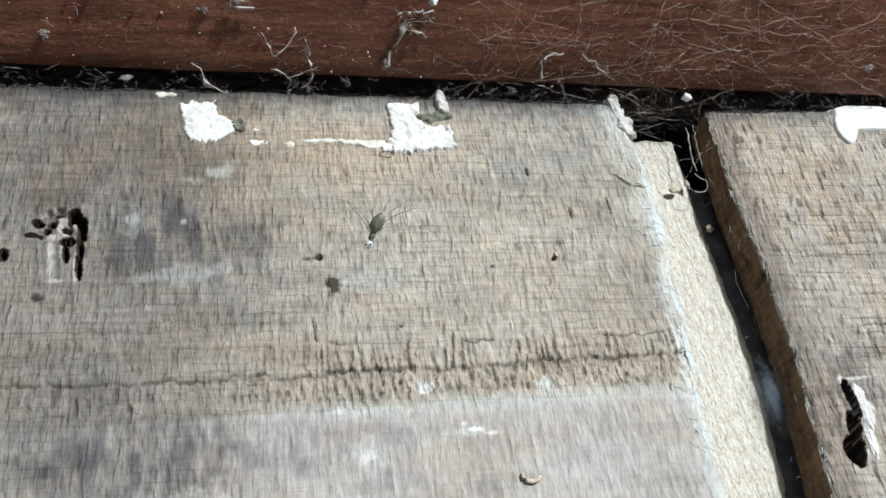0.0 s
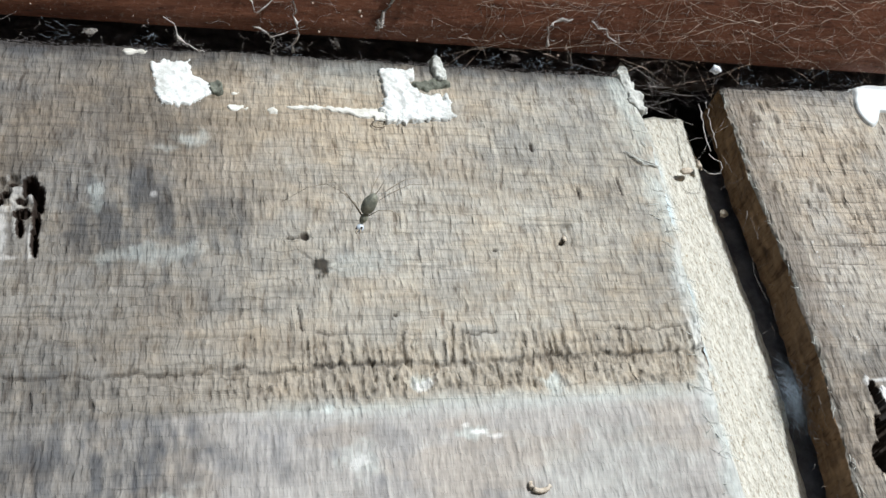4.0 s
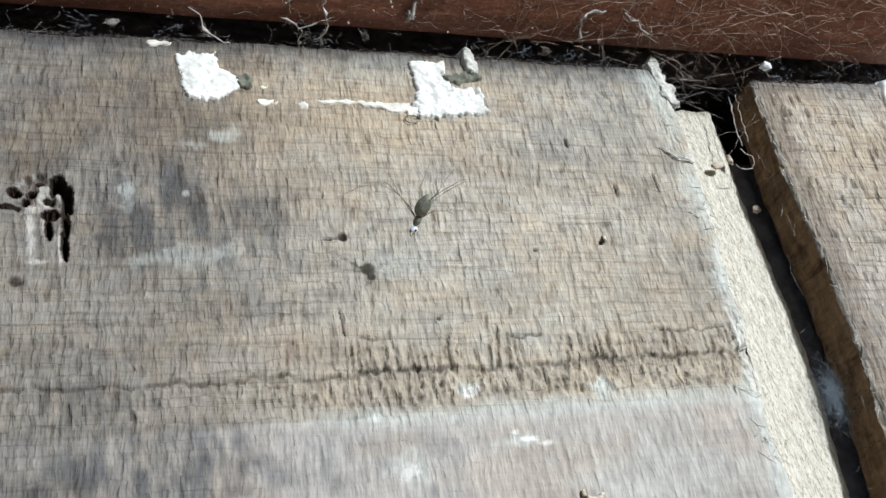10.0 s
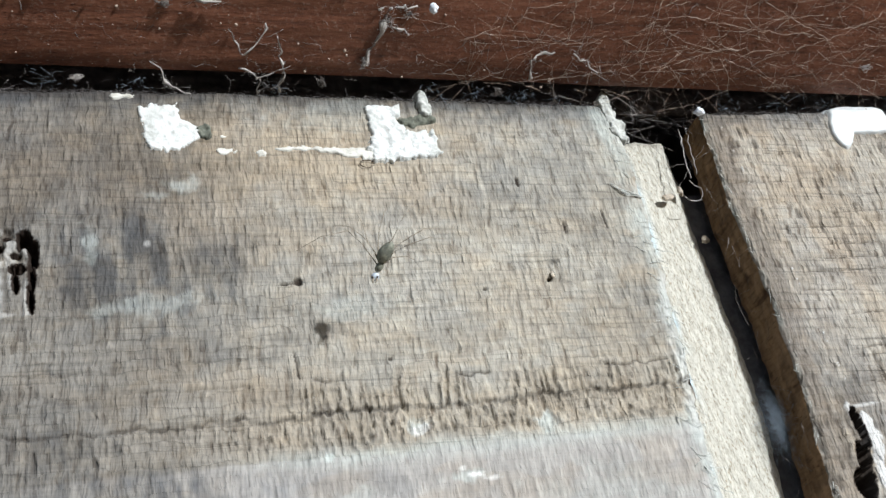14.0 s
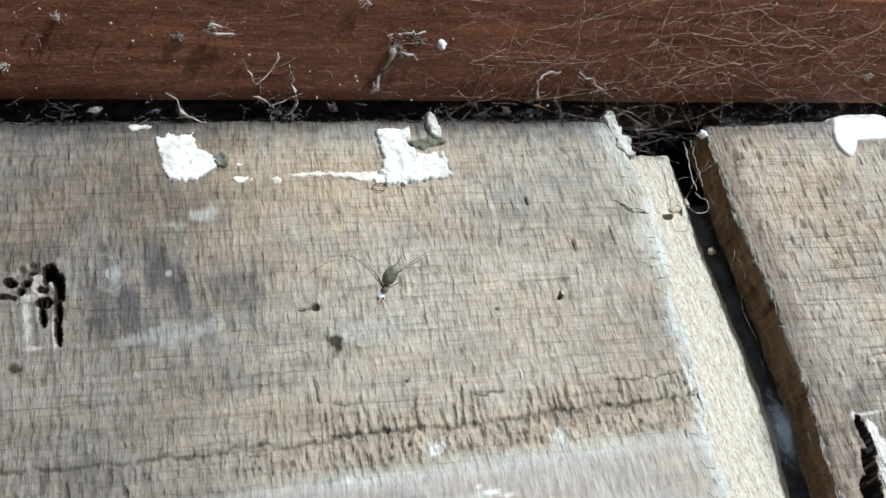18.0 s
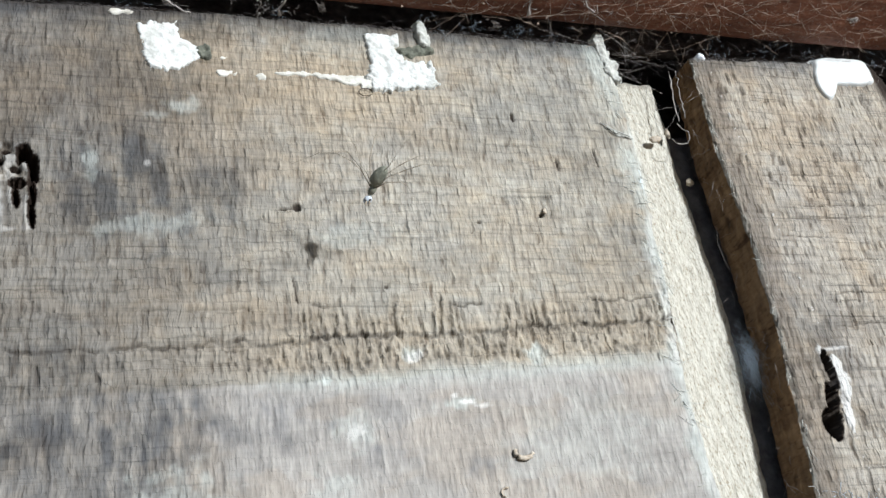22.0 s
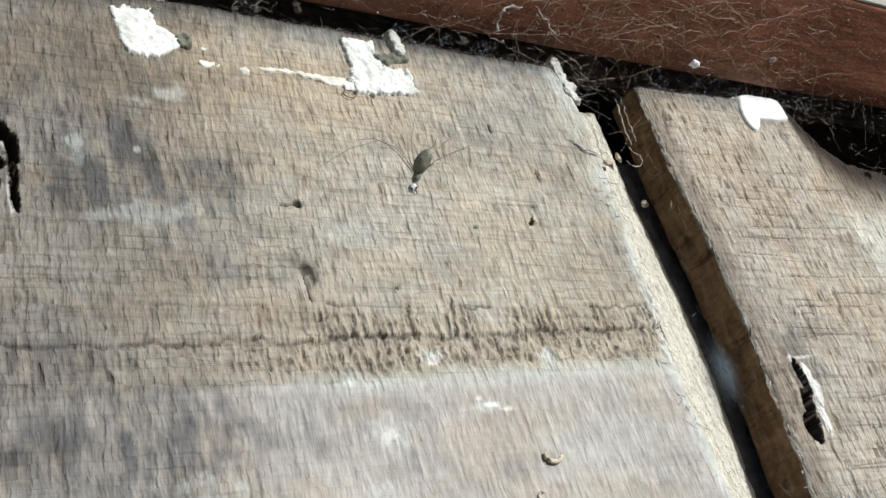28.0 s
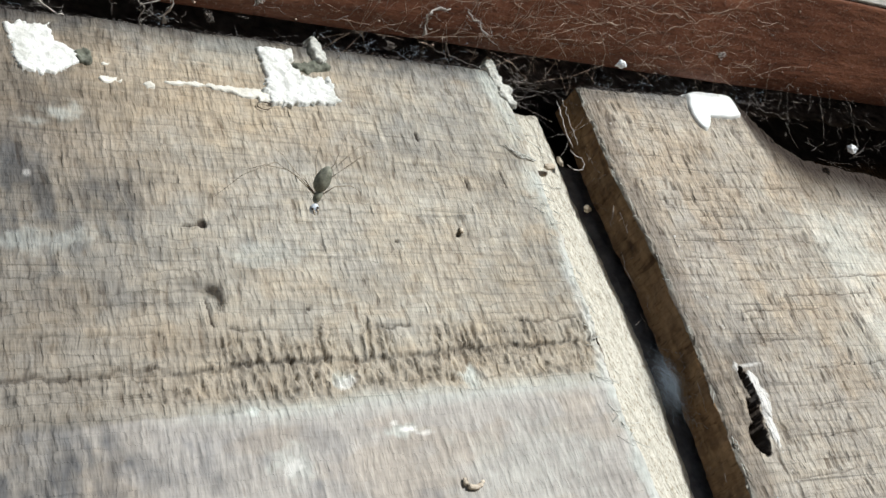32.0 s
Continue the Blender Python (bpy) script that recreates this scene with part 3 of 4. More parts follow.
    gut = np.exp(-(((x - 7.98 - 0.3 * (z + 4.2) - 0.03 * fbm(z / 0.3, z * 0, 190)) / 0.05) ** 2)) * step(-5.6, -5.2, z) * (1 - step(-4.2, -3.6, z))
    y, dirt_shade = y + 0.03 * gut, np.maximum(dirt_shade, 0.45 * gut)
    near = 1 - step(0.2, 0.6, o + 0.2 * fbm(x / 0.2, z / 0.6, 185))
    stain_shade = np.maximum(0.42 * near, 0.55 * blob(x, z, 7.9, -3.0, 0.35, 0.8, 187, 0.6, 0.7, 0.3))
    # Plank top darkened: grime, with shade from the beam painted in.
    stain_shade = np.maximum(stain_shade, 0.9 * (1 - step(0.02, 0.5, w + 0.12 * fbm(x / 0.3, z / 0.2, 99))))
    warm = 0.4 * step(0.0, 0.7, fbm(x / 0.7, z / 1.2, 189)) * (1 - near)
    pale = np.maximum(0.4 * blob(x, z, 12.0, -1.0, 0.8, 0.8, 191, 0.7, 0.9, 0.5), 0.3 * blob(x, z, 11.5, -3.2, 0.9, 0.5, 192, 0.7, 0.9, 0.5))
    pale = np.maximum(pale, 0.75 * (1 - step(0.0, 0.12, o)) * np.clip(0.35 + 0.8 * fbm(z / 0.2, o / 0.1, 193), 0, 1))
    slant = z + 0.06 * (x - 8)
    lines = np.zeros_like(x)
    for k, (cz, a, b) in enumerate(((1.0, 7.5, 9.2), (-0.55, 8.3, 11.5), (-0.8, 8.0, 10.8), (-1.6, 8.4, 13.0), (0.35, 9.0, 12.0), (-2.2, 8.2, 11.0), (-5.0, 7.6, 9.5), (-3.3, 9.0, 12.0), (1.6, 8.3, 9.4), (0.05, 7.9, 9.6), (-0.28, 8.6, 10.2), (-1.15, 7.8, 9.3), (-1.95, 9.4, 12.2), (-2.75, 8.1, 9.9), (0.7, 9.6, 11.0), (-3.9, 8.3, 10.4), (-4.4, 8.6, 11.2))):
        lines = np.maximum(lines, np.exp(-(((slant - cz - 0.02 * fbm(x / 0.3, z * 0 + k, 195)) / 0.014) ** 2)) * step(a, a + 0.3, x) * (1 - step(b - 0.5, b, x)))
    ticks = step(0.35, 0.68, value_noise((x - 0.12 * z) / 0.06, z / 0.3, 197)) * step(-0.35, 0.3, fbm(x / 0.8, z / 0.8, 198))
    y, dirt_shade = y + 0.025 * lines + 0.022 * ticks, np.maximum.reduce([dirt_shade, 0.75 * lines, 0.6 * ticks])
    # upper corner rotted away into a black hollow; its soft shade is painted in
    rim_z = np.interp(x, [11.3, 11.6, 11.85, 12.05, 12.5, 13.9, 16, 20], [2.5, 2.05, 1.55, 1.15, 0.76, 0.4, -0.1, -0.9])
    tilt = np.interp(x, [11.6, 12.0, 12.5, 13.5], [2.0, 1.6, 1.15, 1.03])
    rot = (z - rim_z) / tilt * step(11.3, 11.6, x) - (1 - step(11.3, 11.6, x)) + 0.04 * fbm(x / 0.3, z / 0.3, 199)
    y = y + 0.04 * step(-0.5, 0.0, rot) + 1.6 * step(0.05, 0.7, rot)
    dirt_shade = np.maximum(dirt_shade, 0.985 * step(-1.5, -0.1, rot))
    zero = np.zeros_like(x)
    f = with_sides([x, y, z, stain_shade, warm, zero, zero, pale, white, 0.36 * near, dirt_shade], 0.74, side=(0.0, 0.6, 0, 0, 0, 0, 1.0, 0.3))
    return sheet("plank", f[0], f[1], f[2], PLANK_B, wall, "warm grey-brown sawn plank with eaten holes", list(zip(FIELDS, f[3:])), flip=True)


left_plank = build_left()
right_plank = build_right()


def build_lath():
    """Runs behind the gap; its free edge follows shade, short of the far plank."""
    o, z = np.meshgrid(np.arange(0, 3.2, 0.025), np.arange(2.6, -9.5, -0.025))
    x = edge_right(z) - np.interp(z, [-4, -2.2, -1, 2.2], [0.26, 0.23, 0.3, 0.34]) + 0.02 * fbm(z / 0.3, z * 0, 203) - o
    y = 0.82 + 0.012 * fbm(x / 0.06, z / 0.25, 201) + 0.04 * np.exp(-(2.6 - z) / 0.06) + 0.04 * np.exp(-o / 0.03)
    z = z + 0.05 * fbm(x / 0.3, z * 0 + 2, 204) * np.exp(-(2.6 - z) / 0.2)
    pale = np.clip(0.95 * np.exp(-((x - edge_left(z) - 0.34) / 0.13) ** 2) * (0.6 + fbm(x / 0.15, z / 0.5, 205)), 0, 0.8)
    fold = lambda a, v: np.concatenate([np.full_like(a[:, :1], v) if v is not None else a[:, :1], a], 1)
    x, y, z, pale = fold(x, None), fold(y, 1.3), fold(z, None), fold(pale, 0.0)
    fold = lambda a, v: np.concatenate([np.full_like(a[:1], v) if v is not None else a[:1], a], 0)
    x, y, z, pale = fold(x, None), fold(y, 1.3), fold(z, None), fold(pale, 0.0)
    return sheet("lath", x, y, z, LATH, wall, "pale bare wooden lath behind the gap", [("pale", pale)], flip=False)


build_lath()


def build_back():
    """Added dark box that shuts light out of the space behind the planks."""
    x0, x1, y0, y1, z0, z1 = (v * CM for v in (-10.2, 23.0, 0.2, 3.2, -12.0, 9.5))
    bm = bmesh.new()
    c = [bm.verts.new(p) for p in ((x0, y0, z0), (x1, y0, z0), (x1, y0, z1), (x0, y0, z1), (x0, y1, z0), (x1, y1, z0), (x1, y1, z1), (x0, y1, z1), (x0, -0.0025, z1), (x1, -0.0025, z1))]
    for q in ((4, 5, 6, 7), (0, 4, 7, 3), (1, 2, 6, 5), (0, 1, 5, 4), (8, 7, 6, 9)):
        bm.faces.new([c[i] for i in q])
    return part("dark_void_box", bm, SHADE, wall, "added dark box that keeps light out behind the planks", smooth=False)


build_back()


def build_slot_shade():
    """Added dark strip behind the slot under the beam, standing in for its shade."""
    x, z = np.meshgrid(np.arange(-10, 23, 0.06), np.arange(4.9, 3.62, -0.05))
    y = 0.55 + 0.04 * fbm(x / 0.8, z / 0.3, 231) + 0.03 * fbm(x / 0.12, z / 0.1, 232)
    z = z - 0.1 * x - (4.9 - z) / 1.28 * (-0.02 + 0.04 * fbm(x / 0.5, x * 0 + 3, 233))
    return sheet("slot_shade_strip", x, y, z, SLOT, wall, "dark strip standing in for shade in the slot above the planks", flip=False)


build_slot_shade()


def build_sun_stop():
    """Added strip behind the far plank's top; it stops sun leaking into the gap."""
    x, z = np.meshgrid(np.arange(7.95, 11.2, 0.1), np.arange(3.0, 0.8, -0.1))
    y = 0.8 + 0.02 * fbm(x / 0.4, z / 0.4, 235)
    return sheet("sun_stop", x, y, z - 0.06 * (x - 7.66), SLOT, wall, "unseen dark strip that blocks sun behind the far plank", flip=False)


build_sun_stop()


def build_gap_shade():
    """Added dark strip beside the pale lath: painted shade for the gap's bottom."""
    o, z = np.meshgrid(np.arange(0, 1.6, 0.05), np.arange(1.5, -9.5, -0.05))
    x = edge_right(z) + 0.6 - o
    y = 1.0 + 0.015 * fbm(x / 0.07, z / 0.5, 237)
    return sheet("gap_shade_strip", x, y, z, SLOT, wall, "dark strip standing in for shade at the bottom of the gap", flip=False)


build_gap_shade()


BEAM_DEPTH = 1.883


def on_beam(u, v, lift=0.0):
    """A place on the beam's underside in metres: u along it, v out from its back edge, lift below it."""
    return Vector((u, -0.2 - 0.923 * v - 0.4 * lift, 3.62 + 0.406 * v - 0.1 * u - 0.92 * lift)) * CM


def build_beam():
    """Brown beam above the wall; its underside leans up towards the front."""
    u, v = np.meshgrid(np.concatenate([np.arange(-20, -6, 0.5), np.arange(-6, 15, 0.05), np.arange(15, 30, 0.5)]), np.concatenate([np.linspace(-9, -0.06, 16), np.arange(0, BEAM_DEPTH, 0.04), BEAM_DEPTH + np.linspace(0.02, 6, 12)]))
    w = np.clip(v, 0, BEAM_DEPTH)
    y = -0.2 - w
    z = 3.6 - np.minimum(v, 0) + 0.44 * w + np.maximum(v - BEAM_DEPTH, 0)
    arris = 0.1 * np.exp(-np.abs(v) / 0.18) + 0.015 * np.exp(-np.abs(v - BEAM_DEPTH) / 0.03)
    z = z - 0.104 * u + arris + 0.008 * fbm(u / 1.5, v / 0.2, 221)
    ob = sheet("beam", u, y, z, BROWN, None, "dark red-brown varnished beam above the planks", flip=False)
    return tagged(ob, category="beam", kind="structure")


build_beam()

# Unseen floor, added to bounce light up onto the beam.
bm = bmesh.new()
bmesh.ops.create_cube(bm, size=1, matrix=Matrix.Translation((0.06, -0.16, -0.23)) @ Matrix.Diagonal((0.6, 0.5, 0.02, 1)))
bmesh.ops.bevel(bm, geom=bm.edges[:], offset=0.002, segments=2, affect="EDGES")
tagged(part("floor", bm, SOIL, None, "plain brown floor below the wall, added unseen to bounce light", smooth=False), category="floor", kind="structure")

def build_fascia():
    """Pale board that slopes up and out from the beam's front edge."""
    bm = bmesh.new()
    bmesh.ops.create_cube(bm, size=1, matrix=Matrix.Translation((0.05, -0.0312, 0.0505)) @ Matrix.Rotation(math.atan(0.104), 4, "Y") @ Matrix.Rotation(radians(-37), 4, "X") @ Matrix.Diagonal((0.5, 0.03, 0.006, 1)))
    bmesh.ops.bevel(bm, geom=bm.edges[:], offset=0.0006, segments=2, affect="EDGES")
    tagged(part("trim_board", bm, CHALKY, None, "white painted board sloping out from the beam's front", smooth=False), category="trim", kind="structure")


build_fascia()


# ---- what sticks to the planks ----
def smear(name, shape, x0, x1, z0, z1, mat, parent, label, thick=0.04, seed=0, grid=0.02, lumps=0.4):
    """A crust on the plank: shape(x, z) is 1 inside; outside it dives under the wood."""
    x, z = np.meshgrid(np.arange(x0, x1, grid), np.arange(z1, z0, -grid))
    s = np.clip(shape(x, z), 0, 1)
    y = 0.09 - (0.09 + thick * (1 + lumps * fbm(x / 0.12, z / 0.12, seed))) * s
    return sheet(name, x, y, z, mat, parent, label, flip=False, keep=s > 0.02)


def box_blob(x, z, cx, cz, hx, hz, seed, rough=0.1, soft=0.1, size=0.07):
    d = np.maximum(np.abs(x - cx) / hx, np.abs(z - cz) / hz) + rough * fbm((x + 30) / size, (z + 30) / size, seed)
    return 1 - step(1 - soft, 1 + soft, d)


def build_smears():
    def first(x, z):
        sx = x + 0.12 * (z - 2.9)
        tip = np.maximum(np.abs(z - 2.75) / np.interp(sx, [-1.3, -1.1, -0.88], [0.32, 0.24, 0.08]), np.abs(sx + 1.18) / 0.3) + 0.12 * fbm((x + 30) / 0.07, (z + 30) / 0.07, 402)
        return np.maximum(box_blob(sx, z, -1.42, 2.88, 0.3, 0.42, 401, 0.12), 1 - step(0.9, 1.1, tip))

    def second(x, z):
        a = box_blob(x, z, 1.98, 2.62, 0.28, 0.42, 411, 0.1)
        a = np.maximum(a, box_blob(x, z, 2.15, 2.22, 0.55, 0.27, 412, 0.14))
        return a * (1 - blob(x, z, 2.5, 2.72, 0.35, 0.14, 413, 0.3, 0.15, 0.15))

    def trail(x, z):
        line = np.interp(x, [0.1, 0.7, 1.2, 1.75], [2.33, 2.3, 2.2, 2.06])
        half = np.interp(x, [0.1, 0.25, 0.9, 1.75], [0.0, 0.05, 0.05, 0.12])
        return 1 - step(0.8, 1.15, np.abs(z - line) / (half + 0.001) + 0.45 * fbm(x / 0.12, z / 0.1, 421))

    def drop(x, z):
        slab = (((x - 10.84) / 0.66) ** 4 + ((z + 0.05 * (x - 10.8) - 2.13) / 0.32) ** 4) ** 0.25 + 0.03 * fbm(x / 0.2, z / 0.2, 451)
        tip = np.hypot((x - 10.32 - 0.2 * (z - 1.9)) / np.interp(z, [1.4, 1.9, 2.1], [0.2, 0.27, 0.27]), (z - 1.95) / 0.46) + 0.05 * fbm(x / 0.2, z / 0.2, 452)
        return np.maximum(1 - step(0.86, 1.08, slab), 1 - step(0.8, 1.05, tip))

    smear("putty_patch", first, -1.95, -0.7, 2.35, 3.5, PUTTY, left_plank, "ragged white putty patch", 0.04, 405)
    smear("putty_patch", second, 1.4, 2.95, 1.8, 3.15, PUTTY, left_plank, "ragged white putty patch with a chipped corner", 0.06, 415)
    smear("putty_trail", trail, 0.05, 1.8, 1.9, 2.5, PUTTY_OLD, left_plank, "thin cream putty trail", 0.03, 425)
    smear("putty_crumb", lambda x, z: blob(x, z, -0.55, 2.36, 0.16, 0.07, 431, 0.4, 0.2, 0.1), -0.8, -0.3, 2.2, 2.5, PUTTY_OLD, left_plank, "", 0.03, 432)
    smear("putty_crumb", lambda x, z: blob(x, z, -0.05, 2.27, 0.09, 0.08, 433, 0.4, 0.2, 0.1), -0.25, 0.15, 2.1, 2.42, PUTTY_OLD, left_plank, "", 0.03, 434)
    smear("putty_crumb", lambda x, z: blob(x, z, -0.55, 2.62, 0.08, 0.04, 435, 0.4, 0.2, 0.1), -0.75, -0.35, 2.5, 2.75, PUTTY_OLD, left_plank, "", 0.02, 436)
    smear("putty_crumb", lambda x, z: blob(x, z, -1.93, 3.5, 0.15, 0.06, 437, 0.4, 0.2, 0.1), -2.2, -1.7, 3.38, 3.6, PUTTY_OLD, left_plank, "", 0.04, 438)
    smear("dirt_clot", lambda x, z: blob(x, z, -0.83, 2.72, 0.13, 0.13, 441, 0.3, 0.2, 0.1), -1.1, -0.6, 2.5, 2.95, MOULD, left_plank, "grey-green dirt clot", 0.065, 442)
    smear("dirt_clot", lambda x, z: blob(x, z, 2.5, 2.71, 0.3, 0.12, 443, 0.3, 0.2, 0.1), 2.1, 2.9, 2.5, 2.95, MOULD, left_plank, "dark grey-green dirt clot", 0.05, 444)
    smear("grey_flake", lambda x, z: blob(x, z, 2.68, 3.02, 0.1, 0.3, 445, 0.25, 0.15, 0.12), 2.45, 2.9, 2.65, 3.4, FLAKE, left_plank, "upright pale grey flake", 0.09, 446)
    smear("paint_drop", lambda x, z: drop(x, z), 9.9, 11.8, 1.3, 2.6, PAINT, right_plank, "thick glossy white paint drop", 0.06, 453, lumps=0.06)


MOULD = dusty_material("grey_green_dirt", (0.2, 0.21, 0.17), (0.06, 0.062, 0.05), 900)
FLAKE = dusty_material("pale_flake", (0.62, 0.63, 0.59), (0.36, 0.36, 0.33), 1100)
BODY = dusty_material("spider_abdomen", (0.31, 0.315, 0.25), (0.08, 0.085, 0.07), 900, 0.5, 0.0001)
HEAD = dusty_material("spider_head", (0.74, 0.80, 0.86), (0.3, 0.35, 0.42), 1300, 0.25, 0.0001)
LEG = dusty_material("spider_leg", (0.36, 0.31, 0.24), (0.2, 0.17, 0.13), 1800, 0.6, 0.0001)
build_smears()


# ---- cobwebs ----
def thread(points, thick=0.006, wobble=0.03, beads=0.0, seed=0):
    """A dusty thread along centimetre points, kinked, with clots of dust."""
    r = np.random.default_rng(seed)
    pts, radii = [], []
    for a, b in zip(points[:-1], points[1:]):
        a, b = np.array(a, float), np.array(b, float)
        n = max(2, int(np.linalg.norm(b - a) / 0.09))
        for k in range(n):
            pts.append(a + (b - a) * k / n + r.normal(0, wobble, 3) * (0.4 if k == 0 else 1.0))
    pts.append(np.array(points[-1], float))
    for _ in pts:
        radii.append(thick * (0.6 + 0.8 * r.random()) * (1 + beads * (r.random() > 0.85) * r.random() * 2))
    return tube([p * CM for p in pts], [0.55 * q * CM for q in radii], 4)


def beam_cm(u, v, lift=0.05):
    return np.array(on_beam(u, v, lift)) / CM


def random_threads(r, count, place, reach, thick, wobble, branch=0.5, beads=1.0):
    out = []
    for k in range(count):
        p = place()
        ang = r.uniform(0, 2 * math.pi)
        size = reach * (0.25 + r.random() ** 2)
        bend = r.normal(0, 0.5)
        q = (p[0] + size * math.cos(ang) * 0.5, p[1] + size * math.sin(ang) * 0.35, max(0.01, p[2] + r.normal(0, 0.08)))
        e = (q[0] + size * math.cos(ang + bend) * 0.5, q[1] + size * math.sin(ang + bend) * 0.35, max(0.01, q[2] + r.normal(0, 0.12)))
        line = [beam_cm(*p), beam_cm(*q), beam_cm(*e)]
        out.append(thread(line, thick * r.uniform(0.6, 1.4), wobble, beads, int(r.integers(1e6))))
        if r.random() < branch:
            a2 = ang + r.choice([-1, 1]) * r.uniform(0.5, 1.3)
            t = (q[0] + size * 0.3 * math.cos(a2), q[1] + size * 0.25 * math.sin(a2), q[2])
            out.append(thread([beam_cm(*q), beam_cm(*t)], thick * 0.8, wobble, beads, int(r.integers(1e6))))
    return out


def cobweb(name, tubes, mat, label, kind="stuff"):
    v, f = bundle(tubes)
    return tagged(mesh_object(name, v, f, mat, None, label, smooth=True), category="cobweb", kind=kind)


def build_beam_webs():
    r = np.random.default_rng(11)
    inside = lambda: (r.uniform(-5.0, 14.0), r.uniform(0.0, 1.9), r.uniform(0.01, 0.12))
    right = lambda: (r.uniform(3.2, 12.0), r.uniform(0.0, 1.9), r.uniform(0.01, 0.25))
    knot = lambda: (r.normal(5.6, 0.7), abs(r.normal(0.5, 0.45)), r.uniform(0.01, 0.3))
    cobweb("cobweb", random_threads(r, 220, inside, 0.35, 0.0045, 0.012), SILK_DARK, "fine dusty threads clinging to the brown beam")
    cobweb("cobweb", random_threads(r, 320, right, 1.5, 0.0036, 0.006), SILK_TAN, "tangle of tan threads over the brown beam")
    cobweb("cobweb", random_threads(r, 14, knot, 0.8, 0.0036, 0.01, 0.6, 0.8), SILK_DARK, "dense knot of dusty threads by the gap")
    # longer strands, each by its ends on the beam
    strands = []
    for k, (line, thick) in enumerate((
        (((6.35, 1.31, 0.3), (6.55, 1.9, 0.2)), 0.006), (((6.35, 1.31, 0.3), (6.01, 0.3, 0.15)), 0.006), (((6.35, 1.31, 0.3), (6.39, 0.36, 0.1)), 0.007), (((6.35, 1.31, 0.3), (6.9, 0.9, 0.1)), 0.006), (((6.35, 1.31, 0.3), (5.9, 0.75, 0.1)), 0.005),
        (((6.98, 1.39, 0.2), (8.8, 1.16, 0.2), (9.4, 1.2, 0.2)), 0.006), (((7.93, 1.9, 0.2), (9.67, 1.14, 0.3), (10.9, 1.75, 0.2)), 0.008), (((9.67, 1.14, 0.3), (8.7, 0.75, 0.1), (8.4, 0.4, 0.05)), 0.006),
        (((7.17, 0.73, 0.1), (7.83, 0.87, 0.2), (8.8, 0.82, 0.1)), 0.007), (((7.8, 0.68, 0.1), (8.06, 0.37, 0.1), (8.21, -0.01, 0.05)), 0.009), (((3.2, 0.75, 0.1), (3.84, 1.03, 0.1)), 0.008), (((5.0, 1.9, 0.2), (5.02, 0.9, 0.15)), 0.012),
    )):
        strands.append(thread([beam_cm(*p) for p in line], thick, 0.018, 1.2, 500 + k))
    cobweb("cobweb", strands, SILK_TAN, "long dusty strands stretched over the beam")
    curls = []
    for k, (line, thick) in enumerate((
        (((-0.35, 0.8, 0.1), (-0.14, 0.4, 0.15), (0.08, 0.62, 0.1), (0.19, 0.9, 0.1)), 0.014), (((0.36, 0.7, 0.1), (0.47, 0.19, 0.15), (0.42, -0.2, 0.1)), 0.018), (((4.83, 0.65, 0.1), (4.4, 0.5, 0.15), (4.47, 0.15, 0.1)), 0.018), (((5.17, 0.64, 0.1), (5.65, 0.31, 0.1)), 0.014),
        (((-1.48, 0.23, 0.1), (-1.28, -0.1, 0.1), (-0.86, -0.35, 0.05)), 0.012), (((-0.8, 1.36, 0.1), (-0.85, 1.22, 0.1), (-0.7, 1.18, 0.12), (-0.45, 1.2, 0.1)), 0.016), (((-0.7, 1.18, 0.1), (-0.8, 1.38, 0.12), (-0.62, 1.3, 0.1)), 0.012), (((2.1, 1.23, 0.05), (1.95, 0.81, 0.06), (1.71, 0.25, 0.05)), 0.03), (((1.9, 1.2, 0.05), (2.5, 1.28, 0.06)), 0.016), (((2.1, 1.0, 0.05), (2.4, 0.8, 0.06)), 0.014), (((0.47, 0.19, 0.1), (0.1, 0.0, 0.1), (-0.2, 0.15, 0.05)), 0.01), (((0.1, 0.0, 0.1), (0.1, -0.3, 0.1)), 0.01), (((1.6, 1.7, 0.1), (1.4, 1.85, 0.1)), 0.02),
    )):
        curls.append(thread([beam_cm(*p) for p in line], 1.5 * thick, 0.03, 1.2, 600 + k))
        for j in range(22):
            g, h = r.integers(len(line) - 1), r.random()
            p = beam_cm(*line[g]) * (1 - h) + beam_cm(*line[g + 1]) * h + r.normal(0, 0.03, 3)
            curls.append(thread([p, p + r.normal(0, 0.07, 3)], 0.003, 0.02, 0.8, 660 + 22 * k + j))
    cobweb("cobweb", curls, SILK, "pale curled clots of old cobweb")
    # dust and crumbs stuck in the webs
    specks = []
    for k in range(170):
        c = beam_cm(r.uniform(-5, 13), r.uniform(0, 1.9), r.uniform(0.0, 0.1))
        s = 0.012 * (0.5 + 1.8 * r.random() ** 3)
        way = r.normal(0, 1, 3)
        way /= np.linalg.norm(way)
        specks.append(tube([(c - way * s) * CM, c * CM, (c + way * s) * CM], [s * 0.4 * CM, s * CM, s * 0.5 * CM], 5))
    v, f = bundle(specks)
    tagged(mesh_object("dust_specks", v, f, SILK_TAN, None, "pale dust specks on the brown beam"), category="dust", kind="stuff")


GRIME = dusty_material("grimy_silk", (0.2, 0.185, 0.185), (0.09, 0.08, 0.08), 1500)
FUZZ = dusty_material("brown_dust", (0.30, 0.275, 0.27), (0.13, 0.115, 0.11), 1500)
SILK_TAN = dusty_material("tan_silk", (0.52, 0.42, 0.34), (0.26, 0.19, 0.15), 1500)
build_beam_webs()


def build_gap_webs():
    r = np.random.default_rng(23)
    dark, pale, tuft = [], [], []
